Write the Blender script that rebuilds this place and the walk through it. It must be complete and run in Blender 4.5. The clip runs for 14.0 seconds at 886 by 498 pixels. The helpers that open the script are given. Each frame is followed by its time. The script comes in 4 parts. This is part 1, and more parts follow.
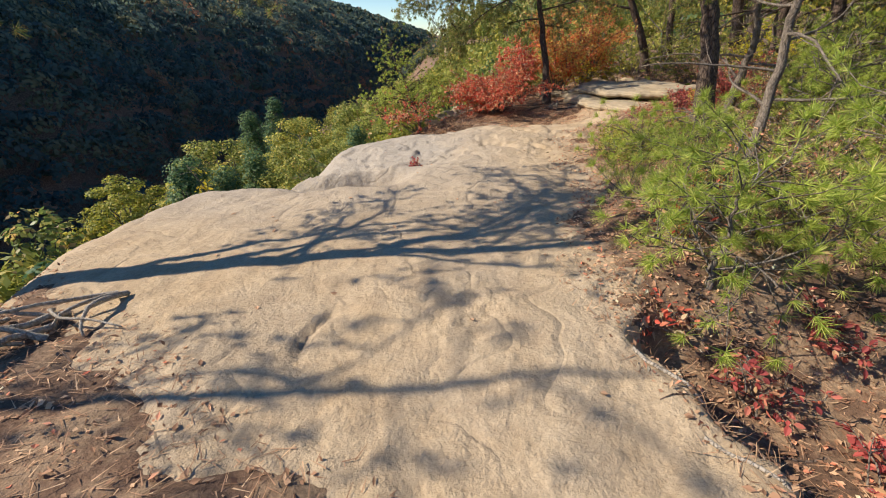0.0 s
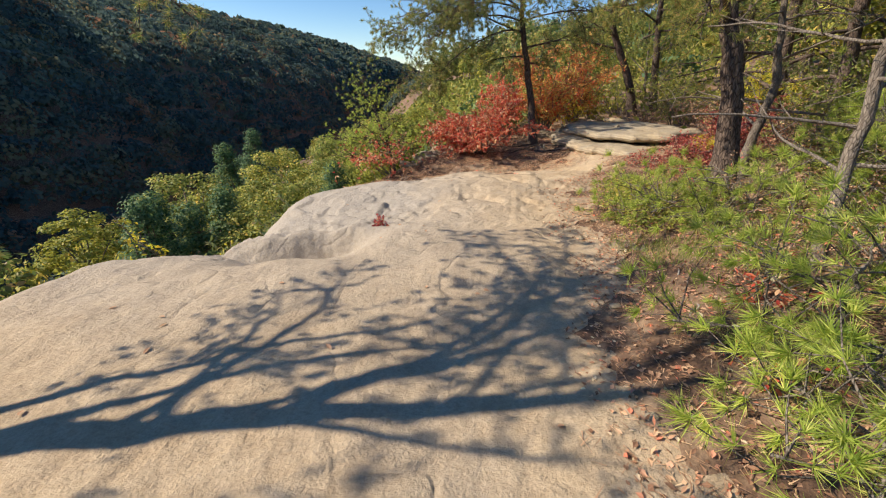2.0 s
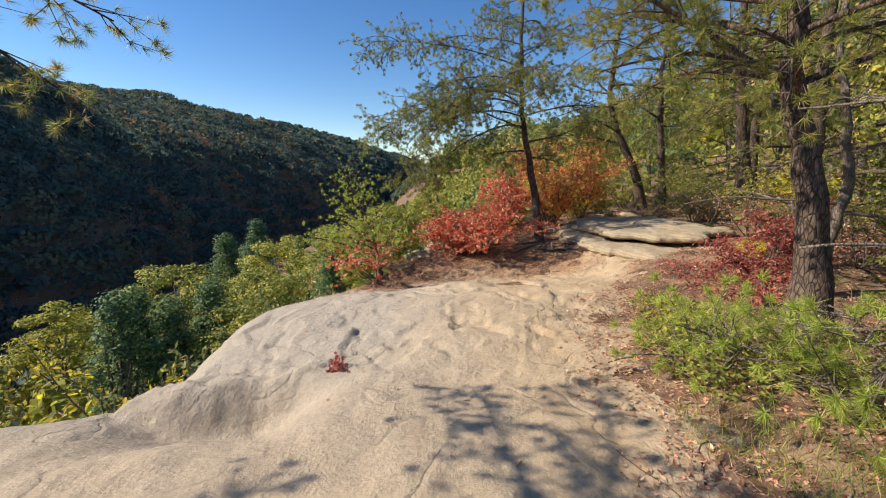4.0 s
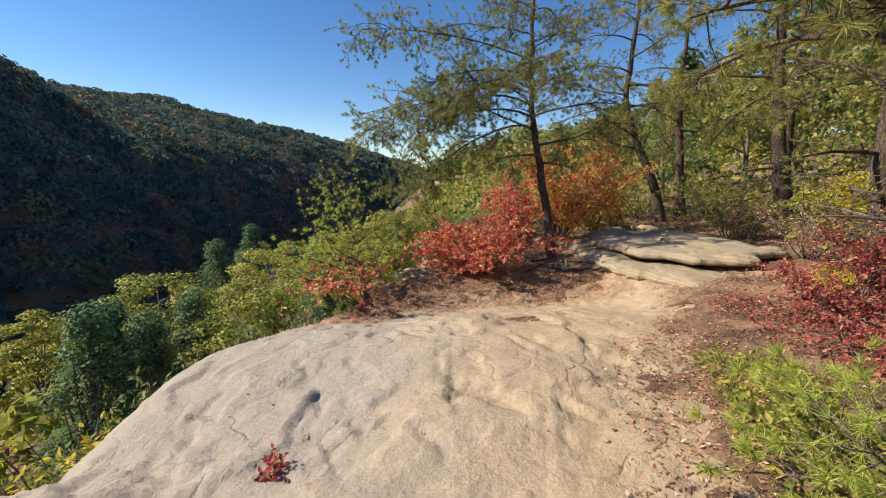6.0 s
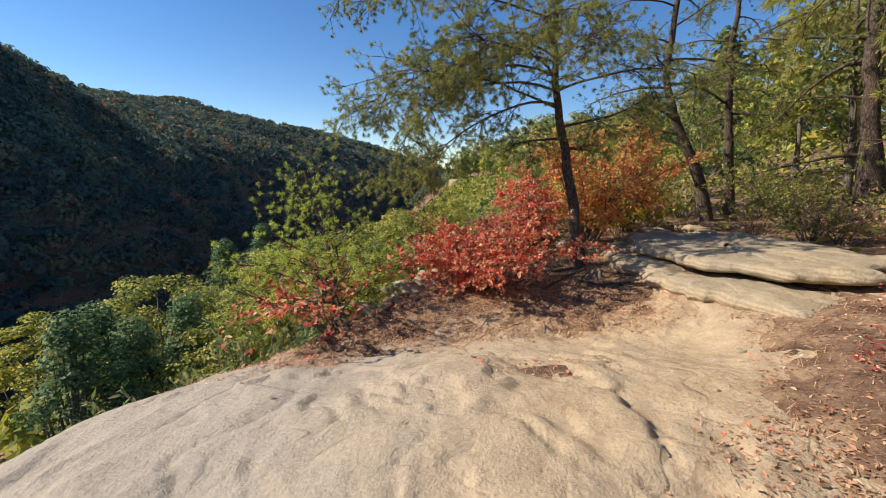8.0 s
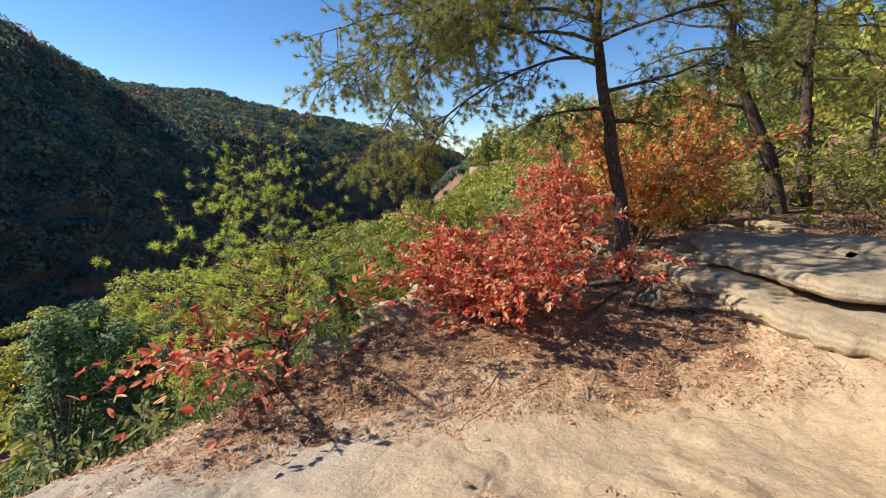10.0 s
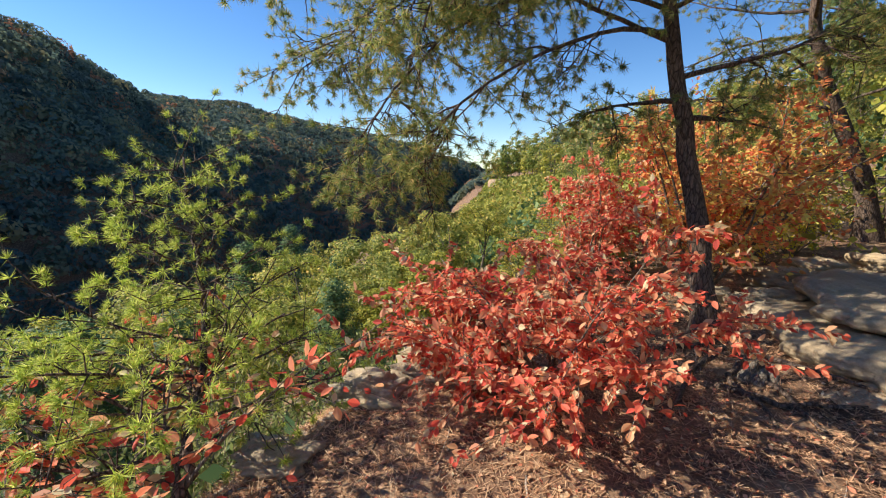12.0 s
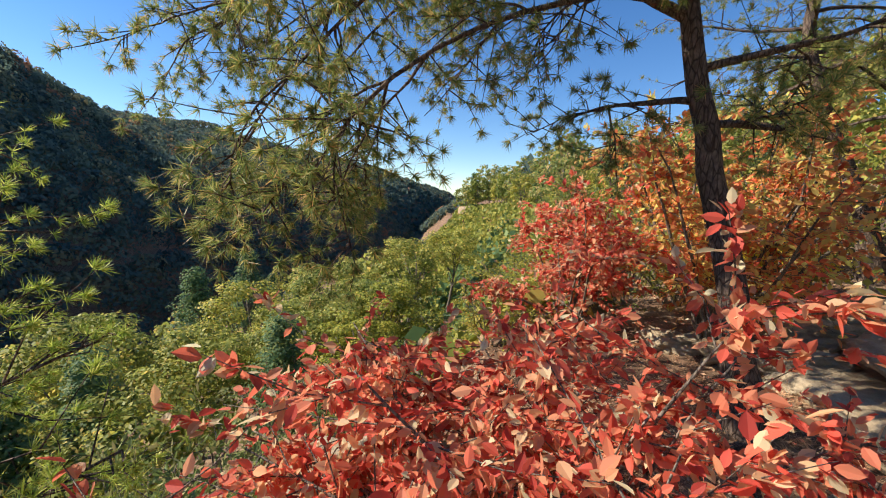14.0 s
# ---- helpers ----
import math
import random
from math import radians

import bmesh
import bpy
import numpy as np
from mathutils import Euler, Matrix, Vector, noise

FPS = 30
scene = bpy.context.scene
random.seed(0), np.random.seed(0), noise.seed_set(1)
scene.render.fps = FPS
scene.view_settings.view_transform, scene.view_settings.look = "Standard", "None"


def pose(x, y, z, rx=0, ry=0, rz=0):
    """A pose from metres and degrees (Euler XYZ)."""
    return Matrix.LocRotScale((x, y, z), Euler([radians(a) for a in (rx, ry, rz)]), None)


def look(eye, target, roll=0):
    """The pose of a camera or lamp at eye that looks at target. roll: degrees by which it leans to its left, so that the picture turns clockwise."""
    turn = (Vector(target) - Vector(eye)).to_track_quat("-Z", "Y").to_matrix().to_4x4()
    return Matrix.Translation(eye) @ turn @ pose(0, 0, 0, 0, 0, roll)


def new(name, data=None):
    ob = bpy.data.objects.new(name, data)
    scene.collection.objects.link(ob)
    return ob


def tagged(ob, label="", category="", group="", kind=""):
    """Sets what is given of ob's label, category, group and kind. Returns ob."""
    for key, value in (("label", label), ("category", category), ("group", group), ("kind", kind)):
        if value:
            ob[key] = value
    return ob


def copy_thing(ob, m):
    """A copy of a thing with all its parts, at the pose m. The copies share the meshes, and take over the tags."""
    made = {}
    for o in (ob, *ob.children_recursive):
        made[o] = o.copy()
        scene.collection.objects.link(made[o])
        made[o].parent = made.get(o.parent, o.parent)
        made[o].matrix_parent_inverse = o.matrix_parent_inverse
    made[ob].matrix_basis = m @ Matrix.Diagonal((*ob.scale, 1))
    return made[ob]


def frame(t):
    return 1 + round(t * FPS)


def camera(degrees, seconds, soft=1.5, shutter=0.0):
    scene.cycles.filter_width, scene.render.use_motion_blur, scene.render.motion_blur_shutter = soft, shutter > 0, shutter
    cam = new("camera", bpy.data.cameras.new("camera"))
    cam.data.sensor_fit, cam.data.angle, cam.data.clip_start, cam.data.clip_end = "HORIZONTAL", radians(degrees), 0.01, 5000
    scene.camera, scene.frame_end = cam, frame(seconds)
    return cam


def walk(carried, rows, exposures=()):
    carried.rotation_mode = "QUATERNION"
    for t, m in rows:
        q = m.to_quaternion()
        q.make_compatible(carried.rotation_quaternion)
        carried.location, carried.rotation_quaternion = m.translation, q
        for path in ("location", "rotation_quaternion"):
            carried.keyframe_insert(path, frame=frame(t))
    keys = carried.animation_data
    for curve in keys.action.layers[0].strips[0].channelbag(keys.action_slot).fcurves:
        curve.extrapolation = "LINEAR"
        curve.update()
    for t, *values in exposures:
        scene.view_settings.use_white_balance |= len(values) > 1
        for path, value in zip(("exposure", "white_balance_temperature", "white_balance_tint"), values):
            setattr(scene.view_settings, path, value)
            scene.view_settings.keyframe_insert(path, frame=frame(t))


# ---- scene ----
cam = camera(94.0, 14.0, soft=1.1)
METRES, EYE, TILT, LEAN, TURN = 11.0, 1.55, -26.5, 0.0, 0.0
ROWS = [
    (0.0, 0.0, 0.0, 0.0, 0.0, 0.0, -0.0),
    (0.5, 0.0125, 0.0375, 0.0158, -0.21, -0.36, -0.28),
    (1.0, 0.015, 0.0568, 0.0271, -0.33, 0.33, -0.52),
    (1.5, 0.0119, 0.0864, 0.0431, -1.28, 1.85, -0.4),
    (2.0, 0.0151, 0.1148, 0.0599, -2.28, 4.06, -0.02),
    (2.5, 0.0304, 0.1481, 0.0755, -3.01, 6.74, 0.2),
    (3.0, 0.0388, 0.1814, 0.0925, -2.85, 9.72, 0.32),
    (3.5, 0.0376, 0.2126, 0.1158, -2.23, 12.81, 0.09),
    (4.0, 0.04, 0.2381, 0.1283, -1.62, 15.76, -0.18),
    (6.5, 0.0505, 0.3833, 0.1996, -1.73, 16.61, -0.87),
    (7.0, 0.0557, 0.4221, 0.2137, -1.27, 16.24, -0.94),
    (7.5, 0.0687, 0.4596, 0.2259, -0.51, 16.31, -1.04),
    (8.0, 0.0787, 0.4963, 0.2414, 0.62, 16.37, -1.46),
    (10.5, 0.1027, 0.6788, 0.3267, 4.2, 14.46, -2.5),
    (11.0, 0.1037, 0.7087, 0.3424, 5.02, 14.66, -2.94),
    (11.5, 0.0976, 0.7428, 0.3604, 5.81, 15.29, -3.45),
    (12.0, 0.0982, 0.7744, 0.3727, 5.53, 16.17, -3.95),
    (12.5, 0.0963, 0.8042, 0.3851, 4.54, 16.81, -4.02),
    (13.0, 0.0942, 0.8345, 0.398, 3.76, 17.76, -3.94),
    (13.5, 0.1029, 0.8636, 0.4121, 2.61, 18.92, -3.77),
    (14.0, 0.1104, 0.8864, 0.4232, 1.38, 20.06, -3.48),
]
walk(cam, [(t, pose(0, 0, EYE, TILT, LEAN, TURN) @ pose(METRES * x, METRES * y, METRES * z, 90 + pitch, roll, yaw)) for t, x, y, z, yaw, pitch, roll in ROWS],
     [(0.0, 0.38), (4.0, 0.40), (7.5, 0.36), (10.5, 0.58), (12.5, 0.68), (14.0, 0.66)])

# ---- daylight ----
SUN_AZ, SUN_EL = 272.0, 37.0
world = bpy.data.worlds.new("sky")
scene.world = world
world.use_nodes = True
wn = world.node_tree.nodes
sky = wn.new("ShaderNodeTexSky")
sky.sky_type = "NISHITA"
sky.sun_disc = False
sky.sun_elevation, sky.sun_rotation = radians(SUN_EL), radians(SUN_AZ)
sky.altitude, sky.air_density, sky.dust_density, sky.ozone_density = 900, 1.0, 0.0, 2.0
wn["Background"].inputs["Strength"].default_value = 0.114
deep = wn.new("ShaderNodeHueSaturation")
deep.inputs["Saturation"].default_value, deep.inputs["Hue"].default_value = 1.27, 0.506
world.node_tree.links.new(sky.outputs["Color"], deep.inputs["Color"])
world.node_tree.links.new(deep.outputs["Color"], wn["Background"].inputs["Color"])
sun = new("sun", bpy.data.lights.new("sun", "SUN"))
sun.data.energy, sun.data.angle, sun.data.color = 5.3, radians(0.6), (1.0, 0.885, 0.73)
SUN_WAY = Vector((math.sin(radians(SUN_AZ)) * math.cos(radians(SUN_EL)), math.cos(radians(SUN_AZ)) * math.cos(radians(SUN_EL)), math.sin(radians(SUN_EL))))
sun.matrix_world = look(SUN_WAY * 50, (0, 0, 0))
scene.view_settings.exposure = 0.36

# ---- materials ----


def material(name, rough=0.8):
    m = bpy.data.materials.new(name)
    m.use_nodes = True
    nt = m.node_tree
    b = nt.nodes["Principled BSDF"]
    b.inputs["Roughness"].default_value = rough
    b.inputs["Specular IOR Level"].default_value = 0.25
    return m, nt, b


def link(nt, a, b):
    nt.links.new(a, b)


def noise_node(nt, scale, detail=4.0, rough=0.55, coords=None):
    n = nt.nodes.new("ShaderNodeTexNoise")
    n.inputs["Scale"].default_value, n.inputs["Detail"].default_value, n.inputs["Roughness"].default_value = scale, detail, rough
    if coords:
        link(nt, coords, n.inputs["Vector"])
    return n.outputs["Fac"]


def ramp_node(nt, fac, stops):
    r = nt.nodes.new("ShaderNodeValToRGB")
    el = r.color_ramp.elements
    while len(el) < len(stops):
        el.new(0.5)
    for e, (p, c) in zip(el, stops):
        e.position, e.color = p, (*c, 1)
    link(nt, fac, r.inputs["Fac"])
    return r.outputs["Color"]


def mix_node(nt, fac, a, b, blend="MIX"):
    n = nt.nodes.new("ShaderNodeMix")
    n.data_type, n.blend_type = "RGBA", blend
    for sock, value in ((n.inputs[0], fac), (n.inputs[6], a), (n.inputs[7], b)):
        if isinstance(value, (int, float)):
            sock.default_value = value
        elif isinstance(value, tuple):
            sock.default_value = (*value, 1)
        else:
            link(nt, value, sock)
    return n.outputs[2]


def bump_node(nt, bsdf, height, strength, distance, below=None):
    n = nt.nodes.new("ShaderNodeBump")
    n.inputs["Strength"].default_value, n.inputs["Distance"].default_value = strength, distance
    link(nt, height, n.inputs["Height"])
    if below:
        link(nt, below, n.inputs["Normal"])
    link(nt, n.outputs["Normal"], bsdf.inputs["Normal"])
    return n.outputs["Normal"]


def place_coords(nt, scale=(1, 1, 1)):
    g = nt.nodes.new("ShaderNodeNewGeometry")
    m = nt.nodes.new("ShaderNodeMapping")
    m.inputs["Scale"].default_value = scale
    link(nt, g.outputs["Position"], m.inputs["Vector"])
    return m.outputs["Vector"]


def rock_material(name, light, mid, grey, grain=1.0, path=False, strata=0.0):
    m, nt, b = material(name, 0.92)
    c = place_coords(nt)
    big = noise_node(nt, 0.55, 5, 0.6, c)
    med = noise_node(nt, 3.2, 6, 0.62, c)
    fine = noise_node(nt, 60, 4, 0.7, c)
    base = ramp_node(nt, med, [(0.3, mid), (0.62, light)])
    weather = ramp_node(nt, big, [(0.40, (0, 0, 0)), (0.66, (1, 1, 1))])
    if path:
        sep = nt.nodes.new("ShaderNodeSeparateXYZ")
        link(nt, c, sep.inputs[0])
        wide = nt.nodes.new("ShaderNodeMath")
        wide.operation = "MULTIPLY_ADD"
        wide.inputs[1].default_value = 2.6
        link(nt, noise_node(nt, 1.1, 5, 0.65, c), wide.inputs[0])
        link(nt, sep.outputs["X"], wide.inputs[2])
        off = nt.nodes.new("ShaderNodeMapRange")
        off.inputs["From Min"].default_value, off.inputs["From Max"].default_value = 2.8, 1.0
        link(nt, wide.outputs[0], off.inputs["Value"])
        far_end = nt.nodes.new("ShaderNodeMapRange")
        far_end.inputs["From Min"].default_value, far_end.inputs["From Max"].default_value = 3.5, 7.0
        link(nt, sep.outputs["Y"], far_end.inputs["Value"])
        both = nt.nodes.new("ShaderNodeMath")
        both.operation = "MULTIPLY"
        link(nt, off.outputs[0], both.inputs[0])
        link(nt, far_end.outputs[0], both.inputs[1])
        weather = mix_node(nt, both.outputs[0], mix_node(nt, 0.35, (0, 0, 0), weather), (0.9, 0.9, 0.9))
    col = mix_node(nt, weather, base, grey)
    lich = ramp_node(nt, noise_node(nt, 9, 6, 0.7, c), [(0.60, (0, 0, 0)), (0.75, (0.5, 0.5, 0.5))])
    col = mix_node(nt, lich, col, (0.30, 0.27, 0.21))
    spot = ramp_node(nt, noise_node(nt, 26, 5, 0.75, c), [(0.32, (0.62, 0.58, 0.54)), (0.52, (1.02, 1.02, 1.02)), (0.75, (1.12, 1.12, 1.14))])
    col = mix_node(nt, 0.48, col, spot, "MULTIPLY")
    col = mix_node(nt, 0.35, col, ramp_node(nt, fine, [(0.3, (0.55, 0.55, 0.55)), (0.7, (1.3, 1.3, 1.3))]), "MULTIPLY")
    link(nt, col, b.inputs["Base Color"])
    line = ramp_node(nt, noise_node(nt, 1.5, 1.5, 0.5, c), [(0.455, (1, 1, 1)), (0.5, (0, 0, 0)), (0.515, (0.75, 0.75, 0.75)), (0.60, (1, 1, 1))])
    where = ramp_node(nt, noise_node(nt, 0.8, 3, 0.5, place_coords(nt, (1, 0.7, 1))), [(0.42, (1, 1, 1)), (0.58, (0, 0, 0))])
    g0 = bump_node(nt, b, mix_node(nt, where, line, (1, 1, 1)), 0.4, 0.03)
    n0 = bump_node(nt, b, noise_node(nt, 6.5, 5, 0.7, c), 0.42, 0.05, g0)
    n1 = bump_node(nt, b, med, 0.35, 0.05, n0)
    n2 = bump_node(nt, b, noise_node(nt, 14, 6, 0.75, c), 0.7, 0.028, n1)
    grit = nt.nodes.new("ShaderNodeTexVoronoi")
    grit.inputs["Scale"].default_value = 48
    link(nt, c, grit.inputs["Vector"])
    loose = ramp_node(nt, noise_node(nt, 1.3, 4, 0.6, c), [(0.50, (0, 0, 0)), (0.60, (1, 1, 1))])
    n3 = bump_node(nt, b, mix_node(nt, loose, (0.4, 0.4, 0.4), grit.outputs["Distance"]), 0.35, 0.008, n2)
    if strata:
        band = nt.nodes.new("ShaderNodeTexWave")
        band.bands_direction = "Z"
        band.inputs["Scale"].default_value, band.inputs["Distortion"].default_value, band.inputs["Detail"].default_value = 5.5, 5.0, 4.0
        band.inputs["Detail Scale"].default_value = 0.7
        link(nt, c, band.inputs["Vector"])
        col = mix_node(nt, strata, col, ramp_node(nt, band.outputs["Fac"], [(0.15, (0.5, 0.48, 0.46)), (0.6, (1.1, 1.1, 1.1))]), "MULTIPLY")
        link(nt, col, b.inputs["Base Color"])
        n3 = bump_node(nt, b, band.outputs["Fac"], 0.25, 0.03, n3)
    bump_node(nt, b, fine, 0.45 * grain, 0.004, n3)
    return m


def soil_material(name):
    m, nt, b = material(name, 0.95)
    c = place_coords(nt)
    med = noise_node(nt, 2.6, 6, 0.65, c)
    fine = noise_node(nt, 38, 5, 0.75, c)
    col = ramp_node(nt, med, [(0.32, (0.095, 0.058, 0.042)), (0.47, (0.21, 0.135, 0.094)), (0.60, (0.38, 0.275, 0.185))])
    col = mix_node(nt, 0.7, col, ramp_node(nt, fine, [(0.35, (0.45, 0.42, 0.4)), (0.7, (1.35, 1.3, 1.25))]), "MULTIPLY")
    far = noise_node(nt, 0.12, 5, 0.6, c)
    link(nt, mix_node(nt, 0.5, col, ramp_node(nt, far, [(0.3, (0.6, 0.6, 0.5)), (0.7, (1.1, 1.0, 0.9))]), "MULTIPLY"), b.inputs["Base Color"])
    n1 = bump_node(nt, b, med, 0.5, 0.06)
    bump_node(nt, b, fine, 0.8, 0.012, n1)
    return m


def leaf_material(name, stops, see_through=0.35, rough=0.55, gain=1.85, crown=0.0, vary=0.0):
    """A leaf's colour varies from leaf to leaf and from plant to plant; far off, from crown to crown."""
    m, nt, b = material(name, rough)
    g = nt.nodes.new("ShaderNodeNewGeometry")
    col = ramp_node(nt, g.outputs["Random Per Island"], [(p, tuple(min(0.8, gain * v) for v in c)) for p, c in stops])
    patch = noise_node(nt, 1.1, 3, 0.5, place_coords(nt))
    col = mix_node(nt, 0.6, col, ramp_node(nt, patch, [(0.3, (0.6, 0.62, 0.6)), (0.7, (1.25, 1.2, 1.1))]), "MULTIPLY")
    if vary:
        who = nt.nodes.new("ShaderNodeObjectInfo")
        col = mix_node(nt, vary, col, ramp_node(nt, who.outputs["Random"], [(0.0, (0.62, 0.72, 0.66)), (0.4, (1.0, 1.0, 1.0)), (1.0, (1.35, 1.22, 0.9))]), "MULTIPLY")
    if crown:
        cell = nt.nodes.new("ShaderNodeTexVoronoi")
        cell.inputs["Scale"].default_value = 1 / crown
        link(nt, place_coords(nt, (1, 1, 0.35)), cell.inputs["Vector"])
        apart = nt.nodes.new("ShaderNodeSeparateColor")
        link(nt, cell.outputs["Color"], apart.inputs["Color"])
        col = mix_node(nt, 0.93, col, ramp_node(nt, apart.outputs[0], [(p, tuple(gain * v for v in c)) for p, c in stops]))
    link(nt, col, b.inputs["Base Color"])
    tr = nt.nodes.new("ShaderNodeBsdfTranslucent")
    link(nt, col, tr.inputs["Color"])
    mx = nt.nodes.new("ShaderNodeMixShader")
    mx.inputs[0].default_value = min(0.5, see_through + 0.1)
    link(nt, b.outputs[0], mx.inputs[1])
    link(nt, tr.outputs[0], mx.inputs[2])
    link(nt, mx.outputs[0], nt.nodes["Material Output"].inputs["Surface"])
    return m


def bark_material(name, dark, lit, scale=1.0):
    m, nt, b = material(name, 0.95)
    c = place_coords(nt, (scale, scale, scale * 0.28))
    v = nt.nodes.new("ShaderNodeTexVoronoi")
    v.feature = "DISTANCE_TO_EDGE"
    v.inputs["Scale"].default_value = 30
    link(nt, c, v.inputs["Vector"])
    plate = ramp_node(nt, v.outputs["Distance"], [(0.0, (0, 0, 0)), (0.12, (1, 1, 1))])
    grain = noise_node(nt, 45, 5, 0.7, c)
    col = mix_node(nt, plate, dark, ramp_node(nt, grain, [(0.3, dark), (0.65, lit)]))
    col = mix_node(nt, 0.45, col, ramp_node(nt, noise_node(nt, 2.2, 4, 0.6, place_coords(nt)), [(0.35, (0.6, 0.55, 0.52)), (0.65, (1.25, 1.22, 1.2))]), "MULTIPLY")
    link(nt, col, b.inputs["Base Color"])
    n1 = bump_node(nt, b, plate, 0.7, 0.012)
    bump_node(nt, b, grain, 0.6, 0.006, n1)
    return m


SANDSTONE = rock_material("tan_sandstone", (0.54, 0.41, 0.26), (0.42, 0.305, 0.185), (0.40, 0.355, 0.295), 0.8, True)
SLABSTONE = rock_material("slab_sandstone", (0.50, 0.395, 0.25), (0.40, 0.305, 0.19), (0.37, 0.32, 0.24), 1.0, False, 0.28)
CLIFFSTONE = rock_material("cliff_sandstone", (0.46, 0.33, 0.21), (0.36, 0.25, 0.16), (0.30, 0.25, 0.19))
SOIL = soil_material("leafy_soil")
PINE_BARK = bark_material("pine_bark", (0.045, 0.032, 0.026), (0.22, 0.165, 0.13))
GREY_BARK = bark_material("grey_bark", (0.10, 0.085, 0.07), (0.30, 0.26, 0.21), 1.6)
DEADWOOD = bark_material("weathered_wood", (0.33, 0.29, 0.235), (0.60, 0.54, 0.45), 1.8)
GREYWOOD = bark_material("dead_limb_wood", (0.12, 0.10, 0.08), (0.34, 0.29, 0.235), 1.8)
NEEDLE = leaf_material("pine_needles", [(0.0, (0.062, 0.098, 0.030)), (0.5, (0.122, 0.155, 0.045)), (0.85, (0.235, 0.21, 0.075)), (1.0, (0.33, 0.20, 0.09))], 0.38, 0.45, gain=2.2, vary=0.5)
NEEDLE_YOUNG = leaf_material("young_pine_needles", [(0.0, (0.10, 0.145, 0.025)), (0.6, (0.205, 0.25, 0.045)), (1.0, (0.36, 0.34, 0.10))], 0.38, 0.45, gain=2.45)
RED_LEAF = leaf_material("red_leaves", [(0.0, (0.17, 0.024, 0.020)), (0.2, (0.40, 0.058, 0.042)), (0.58, (0.49, 0.13, 0.078)), (0.84, (0.48, 0.21, 0.12)), (1.0, (0.48, 0.34, 0.23))], 0.45, gain=2.3)
CRIMSON_LEAF = leaf_material("crimson_leaves", [(0.0, (0.14, 0.028, 0.030)), (0.5, (0.29, 0.065, 0.060)), (0.85, (0.38, 0.14, 0.10)), (1.0, (0.34, 0.24, 0.13))], 0.3)
ORANGE_LEAF = leaf_material("orange_leaves", [(0.0, (0.30, 0.055, 0.030)), (0.45, (0.46, 0.14, 0.055)), (0.8, (0.50, 0.24, 0.075)), (1.0, (0.34, 0.29, 0.08))], 0.45, gain=2.7)
YELLOW_LEAF = leaf_material("yellow_leaves", [(0.0, (0.34, 0.26, 0.03)), (0.6, (0.62, 0.43, 0.04)), (1.0, (0.55, 0.30, 0.04))], 0.45)
GREEN_LEAF = leaf_material("green_leaves", [(0.0, (0.072, 0.095, 0.022)), (0.5, (0.145, 0.165, 0.040)), (0.85, (0.23, 0.225, 0.06)), (1.0, (0.33, 0.25, 0.08))], 0.35, gain=2.2, vary=0.8)
LIME_LEAF = leaf_material("yellow_green_leaves", [(0.0, (0.11, 0.14, 0.028)), (0.6, (0.24, 0.255, 0.045)), (1.0, (0.36, 0.30, 0.06))], 0.35, gain=1.7, vary=0.5)
DARK_LEAF = leaf_material("dark_evergreen_leaves", [(0.0, (0.026, 0.055, 0.028)), (0.6, (0.05, 0.088, 0.042)), (1.0, (0.09, 0.12, 0.05))], 0.3, 0.6, gain=2.7, vary=0.6)
LAUREL_LEAF = leaf_material("laurel_leaves", [(0.0, (0.05, 0.075, 0.025)), (0.6, (0.12, 0.145, 0.05)), (1.0, (0.24, 0.20, 0.09))], 0.25, 0.6, gain=2.2)
FOREST_LEAF = leaf_material("forest_canopy", [(0.0, (0.022, 0.034, 0.032)), (0.45, (0.034, 0.052, 0.044)), (0.8, (0.052, 0.066, 0.044)), (0.93, (0.085, 0.078, 0.040)), (1.0, (0.14, 0.068, 0.040))], 0.36, 0.8, gain=3.0, crown=10.0)
LITTER = leaf_material("dry_leaf_litter", [(0.0, (0.12, 0.065, 0.040)), (0.5, (0.27, 0.155, 0.095)), (0.8, (0.40, 0.27, 0.17)), (0.93, (0.40, 0.11, 0.065)), (1.0, (0.55, 0.42, 0.29))], 0.1, 0.8, gain=1.85)
STRAW = leaf_material("dry_needle_straw", [(0.0, (0.16, 0.09, 0.055)), (0.6, (0.33, 0.20, 0.12)), (1.0, (0.46, 0.33, 0.21))], 0.05, 0.8, gain=1.7)
GRASS = leaf_material("grass_blades", [(0.0, (0.09, 0.14, 0.03)), (0.6, (0.20, 0.25, 0.06)), (1.0, (0.40, 0.35, 0.13))], 0.3)

# ---- mesh helpers ----
rng = np.random.default_rng(11)


def lattice(ix, iy, seed):
    h = np.sin(ix * 127.1 + iy * 311.7 + seed * 74.7) * 43758.5453
    return h - np.floor(h)


def value_noise(x, y, seed=0):
    x, y = np.asarray(x, float), np.asarray(y, float)
    ix, iy = np.floor(x), np.floor(y)
    fx, fy = x - ix, y - iy
    fx, fy = fx * fx * (3 - 2 * fx), fy * fy * (3 - 2 * fy)
    a, b = lattice(ix, iy, seed), lattice(ix + 1, iy, seed)
    c, d = lattice(ix, iy + 1, seed), lattice(ix + 1, iy + 1, seed)
    return (a + (b - a) * fx) * (1 - fy) + (c + (d - c) * fx) * fy - 0.5


def fbm(x, y, seed=0, octaves=4, gain=0.5):
    out, amp = 0.0, 1.0
    for k in range(octaves):
        out = out + amp * value_noise(x * 2.03 ** k + 17.3 * k, y * 2.03 ** k - 9.1 * k, seed + k)
        amp *= gain
    return out


